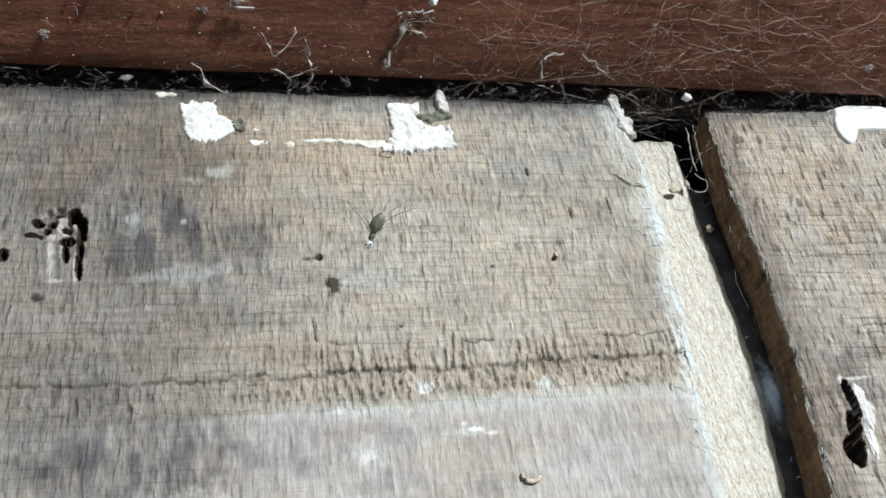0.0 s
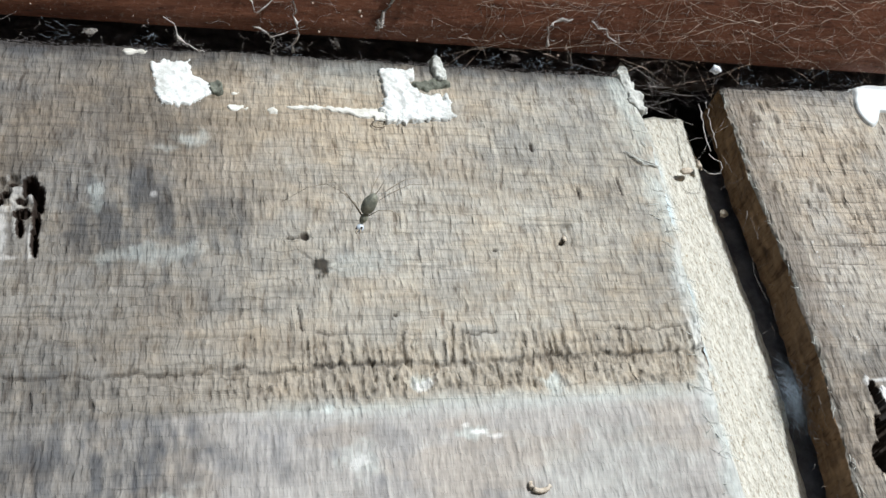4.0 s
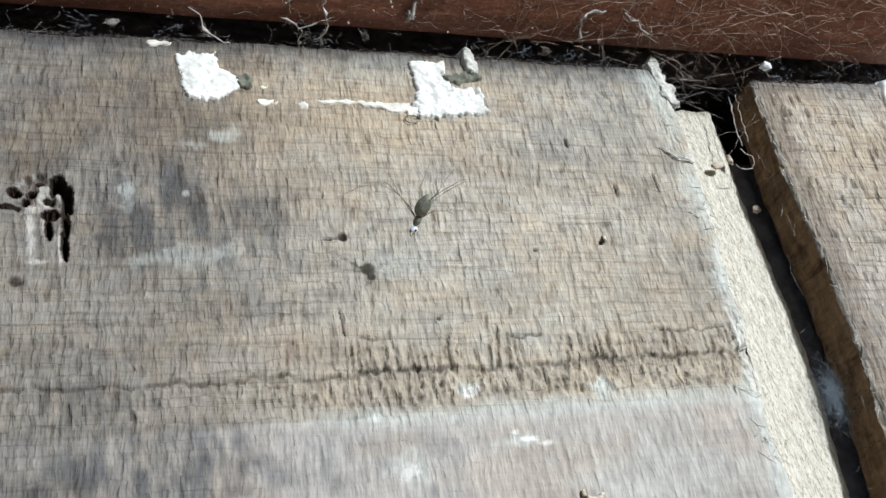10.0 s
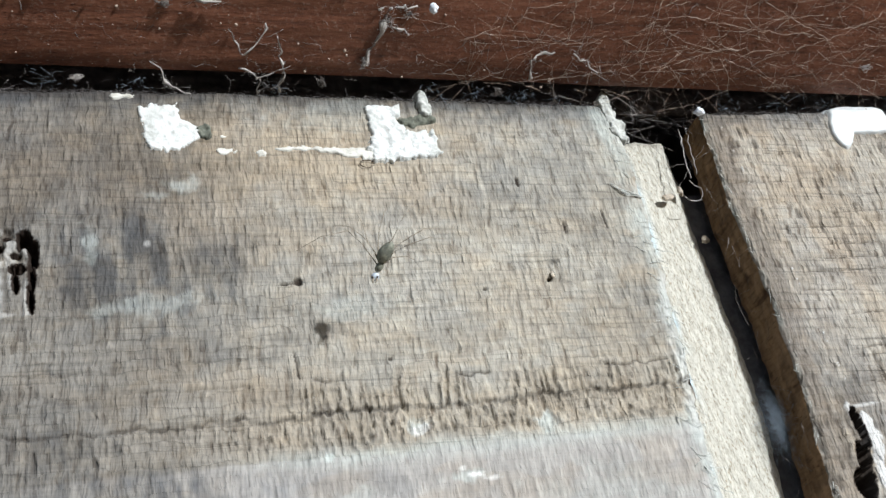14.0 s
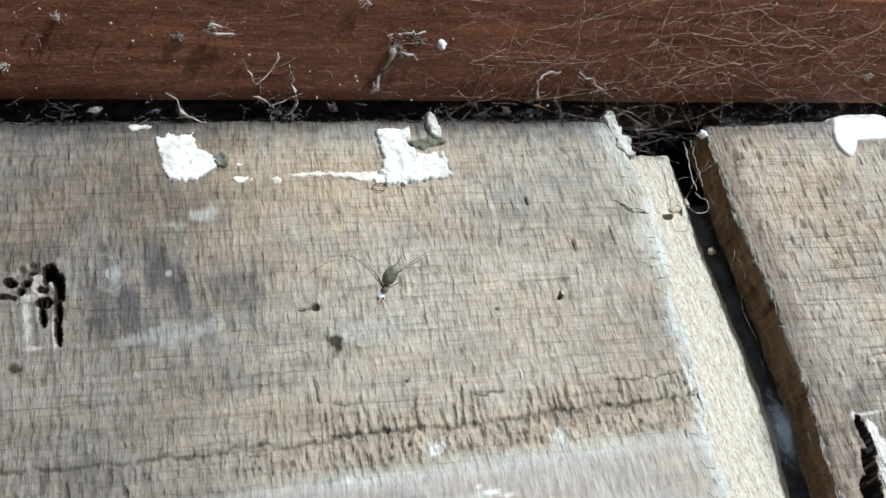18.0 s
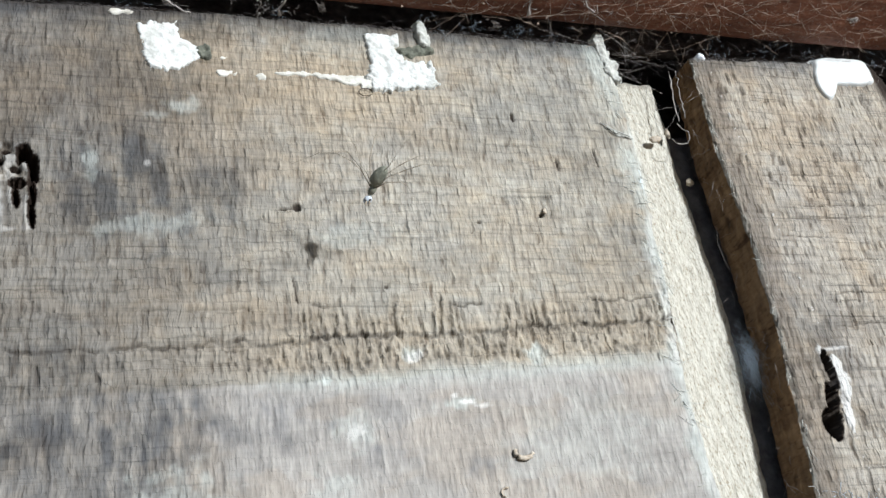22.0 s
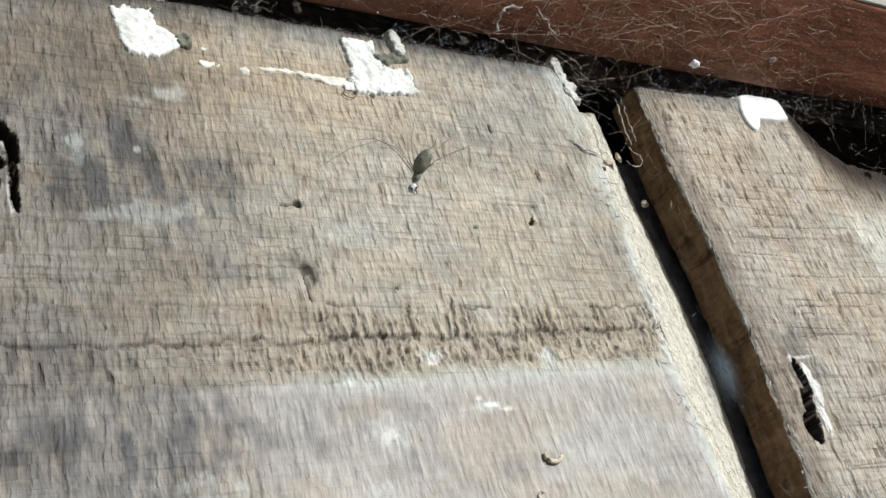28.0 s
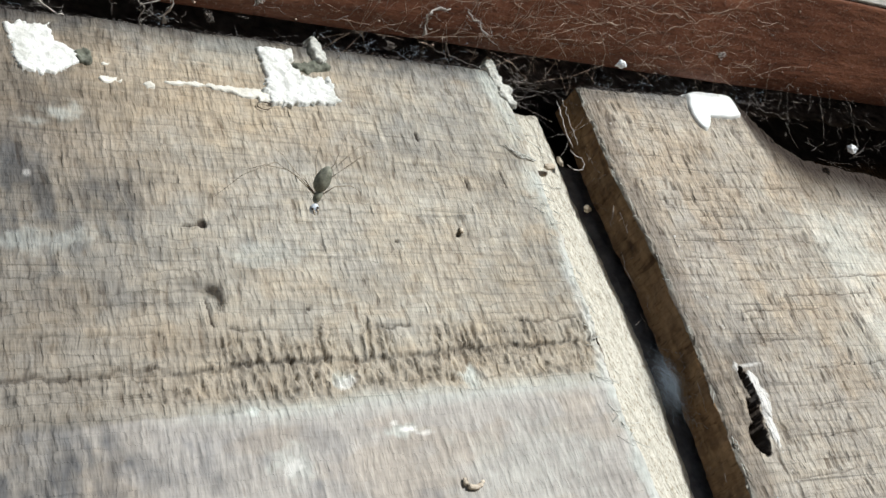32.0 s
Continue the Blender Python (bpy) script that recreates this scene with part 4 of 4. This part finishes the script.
    for k in range(250):
        x = r.uniform(-5, 13)
        if r.random() < 0.2:
            x = r.normal(5.9, 0.8)
        top = 3.42 - 0.1 * x
        a = np.array((x, r.uniform(-0.15, 0.5), top + r.uniform(-0.05, 0.3)))
        b = a + np.array((r.normal(0, 0.25), r.normal(0, 0.1), r.normal(0, 0.12)))
        (pale if r.random() < 0.2 else dark).append(thread([a, b], 0.0026 * r.uniform(0.6, 1.6), 0.012, 1.0, 30700 + k))
    for k in range(240):
        # matted tufts where the webs have caught dust
        x = r.choice((-4.2, -2.9, -1.7, 0.3, 2.9, 3.6, 4.4, 5.1, 8.3, 9.2, 10.1, 11.6, 12.4)) + r.normal(0, 0.14)
        a = np.array((x, r.uniform(-0.2, 0.1), 3.46 - 0.1 * x + abs(r.normal(0, 0.1)))) if x < 7 else np.array((x, r.uniform(-0.2, 0.1), 2.6 - 0.07 * (x - 7.7) + abs(r.normal(0, 0.12))))
        tuft.append(thread([a, a + r.normal(0, 0.1, 3)], 0.0026, 0.025, 1.0, 33000 + k))
    for k in range(90):
        a = np.array((r.uniform(5.7, 7.4), r.uniform(-0.05, 0.5), r.uniform(2.3, 3.2)))
        b = a + np.array((r.normal(0, 0.45), r.normal(0, 0.15), r.normal(0, 0.45)))
        (pale if r.random() < 0.55 else dark).append(thread([a, b], 0.0026 * r.uniform(0.6, 1.5), 0.006, 1.0, 900 + k))
    cobweb("cobweb", dark, GRIME, "grimy threads in the dark slot under the beam")
    cobweb("cobweb", pale, SILK, "pale threads in the dark slot under the beam")
    cobweb("cobweb", tuft, SILK_BLUE, "bluish grey tufts of matted cobweb in the slot")
    # fuzz of dust along the planks' top edges
    fuzz = []
    for k in range(2600):
        x = r.uniform(-5, 5.7) if r.random() < 0.7 else r.uniform(7.7, 12.5)
        z = (3.43 - 0.1 * x) if x < 6 else 2.53 - 0.06 * (x - 7.66)
        a = np.array((x, r.uniform(-0.01, 0.08), z - 0.03))
        b = a + np.array((r.normal(0, 0.07), r.uniform(-0.04, 0.02), r.uniform(0.0, 0.05)))
        fuzz.append(thread([a, b], 0.0018, 0.01, 0.5, 21200 + k))
    cobweb("dust_fuzz", fuzz, FUZZ, "grey dust fuzz on the planks' sawn tops")
    hang = []
    for k, (line, thick) in enumerate((
        (((7.29, 0.3, 2.43), (7.2, 0.3, 1.9), (7.12, 0.3, 1.39)), 0.011), (((7.46, 0.3, 2.46), (7.35, 0.3, 1.95), (7.26, 0.3, 1.45)), 0.011), (((7.15, 0.4, 1.41), (7.3, 0.4, 1.22), (7.2, 0.4, 0.99), (7.0, 0.4, 1.0), (6.92, 0.4, 1.11)), 0.013), (((6.9, 0.42, 1.3), (7.3, 0.3, 1.7), (7.5, 0.1, 1.9)), 0.004), (((6.85, 0.45, 1.75), (7.2, 0.3, 1.7), (7.6, 0.02, 1.75)), 0.004),
    )):
        hang.append(thread(line, thick, 0.016, 0.5, 1700 + k))
    cobweb("cobweb", hang, SILK, "dusty cords hanging in the gap")
    puff = []
    for k in range(800):
        a = np.array((r.normal(6.9, 0.07), r.uniform(0.45, 0.72), r.normal(-3.0, 0.24)))
        a[0] += 0.18 * (a[2] + 3.1) * 0.6
        b = a + r.normal(0, 0.12, 3) * np.array((1, 0.4, 1.3))
        puff.append(thread([a, b], 0.0011, 0.02, 0.5, 11800 + k))
    cobweb("cobweb", puff, SILK_BLUE, "pale bluish puff of cobweb in the gap")
    loose = []
    for k in range(34):
        z = r.uniform(-5.2, 1.5)
        a = np.array((edge_right(np.array(z)) - r.uniform(0.0, 0.3), r.uniform(0.1, 0.6), z))
        b = a + np.array((r.normal(0, 0.2), r.normal(0, 0.1), r.normal(0, 0.2)))
        loose.append(thread([a, b], 0.0035, 0.015, 1.0, 2100 + k))
    cobweb("cobweb", loose, SILK_DARK, "loose threads along the shaded side of the gap")
    corner = []
    for k in range(130):
        x = 11.6 + 4.0 * r.random()
        a = np.array((x, r.uniform(-0.6, 0.3), r.uniform(max(0.4, 1.9 - 0.8 * (x - 11.6)), 2.4)))
        b = a + r.normal(0, 1, 3) * np.array((0.22, 0.1, 0.22))
        corner.append(thread([a, (a + b) / 2, b], 0.0026 * r.uniform(0.6, 1.6), 0.02, 1.5, 34000 + k))
    for k in range(4):
        a = np.array((11.7 + 0.9 * k, -0.5, 2.3 - 0.05 * k))
        b = np.array((11.5 + 0.95 * k + r.normal(0, 0.3), -0.1, 1.5 - 0.15 * k))
        corner.append(thread([a, (a + b) / 2, b], 0.004, 0.02, 1.5, 34200 + k))
    cobweb("cobweb", corner, SILK_DARK, "dusty threads across the rotten dark corner")
    floor = []
    for k in range(120):
        a = np.array((r.uniform(5.85, 7.1), r.uniform(0.0, 0.5), -5.5 + r.normal(0, 0.06)))
        b = np.array((a[0] + r.normal(0.15, 0.35), r.uniform(0.0, 0.4), -5.5 + 0.03 * r.normal() + 0.05 * (a[0] - 6)))
        floor.append(thread([a, b], 0.006, 0.02, 1.5, 2200 + k))
    for k in range(40):
        a = np.array((r.normal(7.1, 0.2), -0.03, r.normal(-5.5, 0.12)))
        b = a + np.array((r.normal(0.1, 0.2), r.normal(0, 0.03), r.normal(-0.1, 0.2)))
        floor.append(thread([a, b], 0.006, 0.02, 1.0, 2400 + k))
    cobweb("cobweb", floor, SILK_BLUE, "web mat across the bottom of the gap")


build_gap_webs()


# ---- loose bits ----
def crumb(name, x, y, z, size, mat, label, category, seed, stretch=(1, 1, 1)):
    bm = bmesh.new()
    bmesh.ops.create_icosphere(bm, subdivisions=3, radius=1)
    for v in bm.verts:
        n = noise.noise(v.co * 1.7 + Vector((seed, 0, 0))) * 0.45 + noise.noise(v.co * 4.5 + Vector((0, seed, 0))) * 0.22
        v.co = Vector([a * b for a, b in zip(v.co * (1 + n), stretch)]) * size * CM
    ob = part(name, bm, mat, None, label)
    ob.location = Vector((x, y, z)) * CM
    return tagged(ob, category=category, group={"crumb": "crumbs in the webs", "husk": "husks in the gap"}[category])


def clot(x, y, z, size, mat, label, seed, stretch=(1, 1, 1), strands=40):
    """A loose tangle of short dusty fibres."""
    r = np.random.default_rng(seed)
    out = []
    for k in range(strands):
        a, b = (np.array((x, y, z)) + r.normal(0, 0.5, 3) * size * np.array(stretch) for _ in range(2))
        out.append(thread([a, (a + b) / 2 + r.normal(0, 0.3, 3) * size, b], 0.007, 0.01, 0.5, seed * 100 + k))
    v, f = bundle(out)
    return tagged(mesh_object("dust_clot", v, f, mat, None, label), category="dust", group="dust clots round the beam")


def build_bits():
    crumb("web_crumb", 5.39, -2.72, 0.42, 0.06, SPARK, "white crumb caught in a thread", "crumb", 3, (1.2, 1, 0.9))
    crumb("web_crumb", 13.3, -0.5, 0.65, 0.08, SPARK, "white crumb caught in a thread", "crumb", 5, (1, 1, 1.2))
    crumb("web_crumb", 1.58, -3.78, 1.42, 0.055, SPARK, "bluish white crumb in a web", "crumb", 8, (0.9, 1, 1.2))
    crumb("husk", 7.13, 0.66, 0.37, 0.065, CHAFF, "small tan husk in the gap", "husk", 11, (1, 0.8, 1.1))
    crumb("husk", 6.8, 0.67, 1.28, 0.1, CHAFF, "curled tan husk on the lath", "husk", 14, (1.2, 0.5, 0.6))
    crumb("husk", 7.07, 0.66, 1.38, 0.07, CHAFF, "curled tan husk on the lath", "husk", 17, (0.6, 0.5, 1.5))
    clot(*beam_cm(10.77, 0.58, 0.05), 0.1, SILK, "pale dust clot on the beam", 21, (1.3, 0.8, 0.7))
    clot(*beam_cm(-2.93, 1.38, 0.04), 0.07, SILK, "pale dust clot on the beam", 24, (0.8, 0.8, 1.1))
    clot(*beam_cm(-3.74, 0.63, 0.04), 0.08, SILK, "pale dust clot on the beam", 27, (0.7, 0.8, 1.3))
    clot(*beam_cm(-1.26, 1.11, 0.04), 0.08, SILK_DARK, "grey dust clot on the beam", 30, (1.4, 0.8, 0.8))
    clot(*beam_cm(2.05, 1.0, 0.03), 0.13, SILK_DARK, "grey matted cobweb clump on the beam", 51, (0.8, 0.8, 1.0), 45)
    clot(*beam_cm(1.75, 0.35, 0.03), 0.09, SILK, "grey matted cobweb clump on the beam", 53, (0.7, 0.7, 1.2), 35)
    clot(*beam_cm(2.4, 1.15, 0.03), 0.1, SILK_DARK, "grey matted cobweb clump on the beam", 55, (1.2, 0.8, 0.7), 35)
    clot(1.1, -0.1, 3.55, 0.09, SILK_DARK, "grey dust clot in the slot under the beam", 33, (0.7, 0.8, 1.5))
    clot(-2.55, -0.1, 3.83, 0.07, SILK, "pale dust curl in the slot under the beam", 36, (1.5, 0.6, 0.6))
    clot(4.0, -0.12, 3.14, 0.08, SILK_DARK, "grey dust clot in the slot under the beam", 39, (1, 0.8, 0.8))
    crumb("husk", 3.83, -0.05, -0.36, 0.04, CHAFF, "tiny pale husk at a pin hole", "husk", 61, (0.7, 0.6, 1.3))
    loop = [(1.5 + 0.11 * math.cos(a), -0.03, 1.93 + 0.07 * math.sin(a)) for a in np.linspace(0.3, 5.6, 14)]
    v, f = thread(loop, 0.012, 0.004, 0.2, 3100)
    tagged(mesh_object("bark_curl", v, f, GRIT, None, "thin dark curl of bark under the putty"), category="bark curl")
    # curled empty larva case
    pts, rad = [], []
    for k in range(15):
        a = math.radians(150 + 190 * k / 14)
        pts.append(Vector((2.42 + 0.13 * math.cos(a), -0.04, -3.95 + 0.09 * math.sin(a))) * CM)
        rad.append((0.022 + 0.014 * math.sin(math.pi * k / 14)) * CM)
    v, f = tube(pts, rad, 8)
    tagged(mesh_object("larva_case", v, f, CHAFF, None, "curled pale empty larva case on the plank"), category="larva case")
    curl = [(2.03 + 0.07 * math.cos(a), -0.03, -4.44 + 0.06 * math.sin(a)) for a in np.linspace(1.2, 4.4, 9)]
    v, f = thread(curl, 0.03, 0.004, 0.3, 3200)
    tagged(mesh_object("husk", v, f, CHAFF, None, "tiny curled pale husk on the plank"), category="husk", group="husks in the gap")
    # frayed flake at the plank's corner
    r = np.random.default_rng(41)

    def corner(x, z):
        mid = np.interp(z, [2.05, 2.3, 2.9, 3.1], [5.98, 5.94, 5.88, 5.92])
        wide = np.interp(z, [2.02, 2.1, 2.3, 2.6, 3.0, 3.12], [0.0, 0.13, 0.16, 0.1, 0.09, 0.0])
        return 1 - step(0.75, 1.15, np.abs(x - mid) / (wide + 0.001) + 0.4 * fbm(x / 0.07, z / 0.12, 461))

    smear("frayed_flake", corner, 5.45, 6.3, 1.95, 3.2, FLAKE, left_plank, "pale gnawed flake at the plank's corner", 0.035, 462, grid=0.014, lumps=0.8)
    fray = []
    for k in range(60):
        z = r.uniform(-5.5, 2.0)
        x = float(edge_left(np.array(z)))
        a = np.array((x - r.uniform(0.0, 0.4), -0.012, z))
        fray.append(thread([a, a + np.array((r.uniform(0.05, 0.3), r.uniform(-0.02, 0.01), r.normal(-0.08, 0.08)))], 0.007, 0.01, 0.4, 2800 + k))
    for k in range(5):
        fray.append(thread([(5.36 + 0.02 * k, -0.02, 1.22 - 0.03 * k), (5.6, -0.03, 1.02 - 0.02 * k), (5.85, -0.02, 0.88)], 0.012, 0.012, 0.4, 2890 + k))
    v, f = bundle(fray)
    tagged(mesh_object("splinters", v, f, FLAKE, left_plank, "pale splinters along the plank's edge"), kind="stuff")
    fray = []
    for k in range(50):
        z = r.uniform(-5.5, 2.4)
        x = float(edge_right(np.array(z)))
        a = np.array((x + r.uniform(-0.01, 0.05), r.uniform(-0.01, 0.05), z))
        fray.append(thread([a, a + np.array((r.normal(-0.02, 0.04), r.uniform(-0.03, 0.02), r.normal(-0.06, 0.1)))], 0.007, 0.008, 0.4, 2900 + k))
    v, f = bundle(fray)
    tagged(mesh_object("splinters", v, f, FLAKE, right_plank, "pale splinters along the plank's edge"), kind="stuff")


SPARK = dusty_material("white_crumb", (0.9, 0.92, 0.95), (0.7, 0.74, 0.8), 900, 0.6)
build_bits()


# ---- the spider ----
def ball(size, centre, turn, squash=(1, 1, 1), taper=0.0):
    bm = bmesh.new()
    bmesh.ops.create_uvsphere(bm, u_segments=20, v_segments=14, radius=1)
    for v in bm.verts:
        k = 1 - taper * v.co.z
        v.co = Vector((v.co.x * squash[0] * k, v.co.y * squash[1] * k, v.co.z * squash[2])) * size * CM
    bm.transform(Matrix.Translation(Vector(centre) * CM) @ turn)
    return bm


def build_spider():
    """A long-legged cellar spider hanging head down; its own zero is the head."""
    spider = tagged(new("spider"), "small grey-green long-legged spider hanging on a thread", "spider")
    axis = Vector((0.42, -0.81, 0.36)).normalized()
    turn = axis.to_track_quat("Z", "Y").to_matrix().to_4x4()
    head = part("head", ball(0.056, (0, 0, 0), turn, squash=(1, 0.9, 1.15)), HEAD, spider, "shiny bluish white head")
    for s in (-1, 1):
        part("eye", ball(0.014, (0.035 * s - 0.02, -0.05, -0.03), turn), GRIT, head, "dark eye")
        v, f = tube([Vector((0.02 * s - 0.02, -0.04, -0.05)) * CM, Vector((0.03 * s - 0.04, -0.06, -0.09)) * CM, Vector((0.015 * s - 0.05, -0.05, -0.12)) * CM], [0.014 * CM, 0.012 * CM, 0.005 * CM], 6)
        mesh_object("palp", v, f, LEG, head)
    waist = axis * 0.13 + Vector((0, 0, 0.035))
    part("thorax", ball(0.05, waist, turn, squash=(1, 1, 1.7)), BODY, spider, "grey-green thorax")
    part("abdomen", ball(0.103, axis * 0.33 + Vector((-0.01, 0, 0.07)), turn, squash=(0.9, 0.9, 1.6), taper=0.15), BODY, spider, "oval grey-green abdomen")
    base = axis * 0.13 + Vector((0, 0, 0.035))
    # each leg's knee and foot: across, up, front in camera axes, fitting its view
    across, up, front = Vector((0.942, -0.244, -0.23)), Vector((0.063, -0.544, 0.837)), Vector((-0.329, -0.803, -0.497))
    legs = []
    for spread in (((-0.3, 0.62, 0.1), (-1.05, 0.42, -0.2)), ((-0.2, 0.5, 0.0), (-0.62, 0.62, -0.3)), ((0.1, 0.55, -0.1), (0.3, 0.95, -0.2)), ((0.38, 0.5, 0.1), (0.85, 0.66, 0.0)), ((0.45, 0.42, 0.2), (0.98, 0.5, 0.1)), ((0.42, 0.24, 0.1), (0.62, 0.02, 0.0)), ((0.3, 0.46, 0.2), (0.66, 0.9, 0.1)), ((-0.12, 0.42, 0.2), (-0.32, 0.8, 0.2))):
        knee, foot = (a * across + b * up + c * front for a, b, c in spread)
        mid = (base + knee) / 2 + 0.05 * up
        ankle = knee + (foot - knee) * 0.5 + 0.06 * up
        pts = [p * CM for p in (base, mid, knee, ankle, foot)]
        leg_v, leg_f = tube(pts, [q * CM for q in (0.008, 0.006, 0.006, 0.004, 0.002)], 6)
        legs.append(mesh_object("leg", leg_v, leg_f, LEG, spider))
    return spider, legs


spider, legs = build_spider()


def motions():
    rows = [
        (0.0, 0.68, -0.85, -0.44, 0, 1, 0),
        (0.5, 0.68, -0.87, -0.46, 1, 1, 2),
        (1.0, 0.71, -0.89, -0.52, 1, 0, 0),
        (1.5, 0.76, -1.07, -0.74, 0, 0, -2),
        (2.0, 0.75, -1.09, -0.76, -1, -1, -1),
        (2.5, 0.67, -0.71, -0.38, -1, -1, 2),
        (3.0, 0.66, -0.84, -0.48, 0, 0, 2),
        (3.5, 0.69, -0.92, -0.55, 1, 0, -2),
        (4.0, 0.66, -0.75, -0.43, 1, 1, -2),
        (4.5, 0.65, -0.84, -0.48, 0, 1, 1),
        (6.5, 0.76, -0.85, -0.54, 1, 0, 0),
        (7.0, 0.73, -1.00, -0.63, 1, 0, 2),
        (7.5, 0.76, -1.03, -0.66, 0, 1, 0),
        (8.0, 0.76, -0.80, -0.48, -1, 1, -2),
        (8.5, 0.75, -0.92, -0.57, -1, 0, -1),
        (9.0, 0.74, -0.85, -0.50, 0, 0, 2),
        (9.5, 0.76, -0.82, -0.51, 1, -1, 2),
        (10.0, 0.77, -0.80, -0.49, 1, -1, -2),
        (10.5, 0.77, -0.86, -0.53, 0, 0, -2),
        (11.0, 0.73, -0.81, -0.46, -1, 1, 1),
        (11.5, 0.73, -0.83, -0.47, -1, 1, 2),
        (12.0, 0.75, -0.89, -0.53, 0, 0, 0),
        (12.5, 0.80, -0.91, -0.58, 1, 0, -2),
        (13.0, 0.82, -0.96, -0.63, 1, -1, 0),
        (13.5, 0.84, -1.11, -0.71, 0, -1, 2),
        (15.5, 0.80, -0.91, -0.49, 1, 1, 2),
        (16.0, 0.77, -0.88, -0.49, 1, 0, 2),
        (16.5, 0.78, -0.86, -0.51, 0, -1, -2),
        (17.0, 0.79, -0.86, -0.49, -1, -1, -2),
        (17.5, 0.78, -0.94, -0.50, -1, 0, 1),
        (18.0, 0.77, -0.96, -0.51, 0, 0, 2),
        (18.5, 0.78, -0.94, -0.53, 1, 1, 0),
        (19.0, 0.81, -0.99, -0.60, 1, 1, -2),
        (19.5, 0.83, -1.18, -0.70, 0, 0, 0),
        (20.0, 0.78, -1.03, -0.57, -1, 0, 2),
        (20.5, 0.78, -1.17, -0.68, -1, -1, 0),
        (21.0, 0.80, -0.98, -0.58, 0, -2, -2),
        (21.5, 0.78, -0.95, -0.57, 1, -2, -1),
        (22.0, 0.74, -1.07, -0.56, 1, -2, 2),
        (22.5, 0.76, -1.12, -0.55, 0, -2, 2),
        (23.0, 0.77, -1.08, -0.57, -1, -3, -2),
        (23.5, 0.77, -1.09, -0.57, -1, -4, -2),
        (24.0, 0.79, -1.10, -0.59, 0, -5, 1),
        (24.5, 0.82, -1.18, -0.65, 1, -6, 2),
        (26.5, 0.74, -1.58, -0.84, -1, -8, 2),
        (27.0, 0.74, -1.50, -0.83, 0, -8, 0),
        (27.5, 0.74, -1.46, -0.84, 1, -9, -2),
        (28.0, 0.75, -1.50, -0.85, 1, -10, -1),
        (28.5, 0.78, -1.59, -0.89, 0, -9, 2),
        (29.0, 0.81, -1.71, -0.98, -1, -8, 2),
        (29.5, 0.78, -1.66, -0.96, -1, -8, -2),
        (30.0, 0.69, -1.44, -0.80, 0, -8, -2),
        (30.5, 0.71, -1.53, -0.86, 1, -8, 1),
        (31.0, 0.72, -1.55, -0.87, 1, -9, 2),
        (31.5, 0.74, -1.49, -0.86, 0, -10, 0),
        (32.0, 0.78, -1.44, -0.85, -1, -10, -2),
    ]
    walk(spider, [(t, pose(x * CM, y * CM, z * CM, rx, ry, rz)) for t, x, y, z, rx, ry, rz in rows])
    for k, leg in enumerate(legs):
        walk(leg, [(t, pose(0, 0, 0, 5 * math.sin(1.3 * t + k), 6 * math.sin(0.9 * t + 2 * k), 5 * math.sin(1.7 * t + 3 * k))) for t in range(0, 33)])


motions()
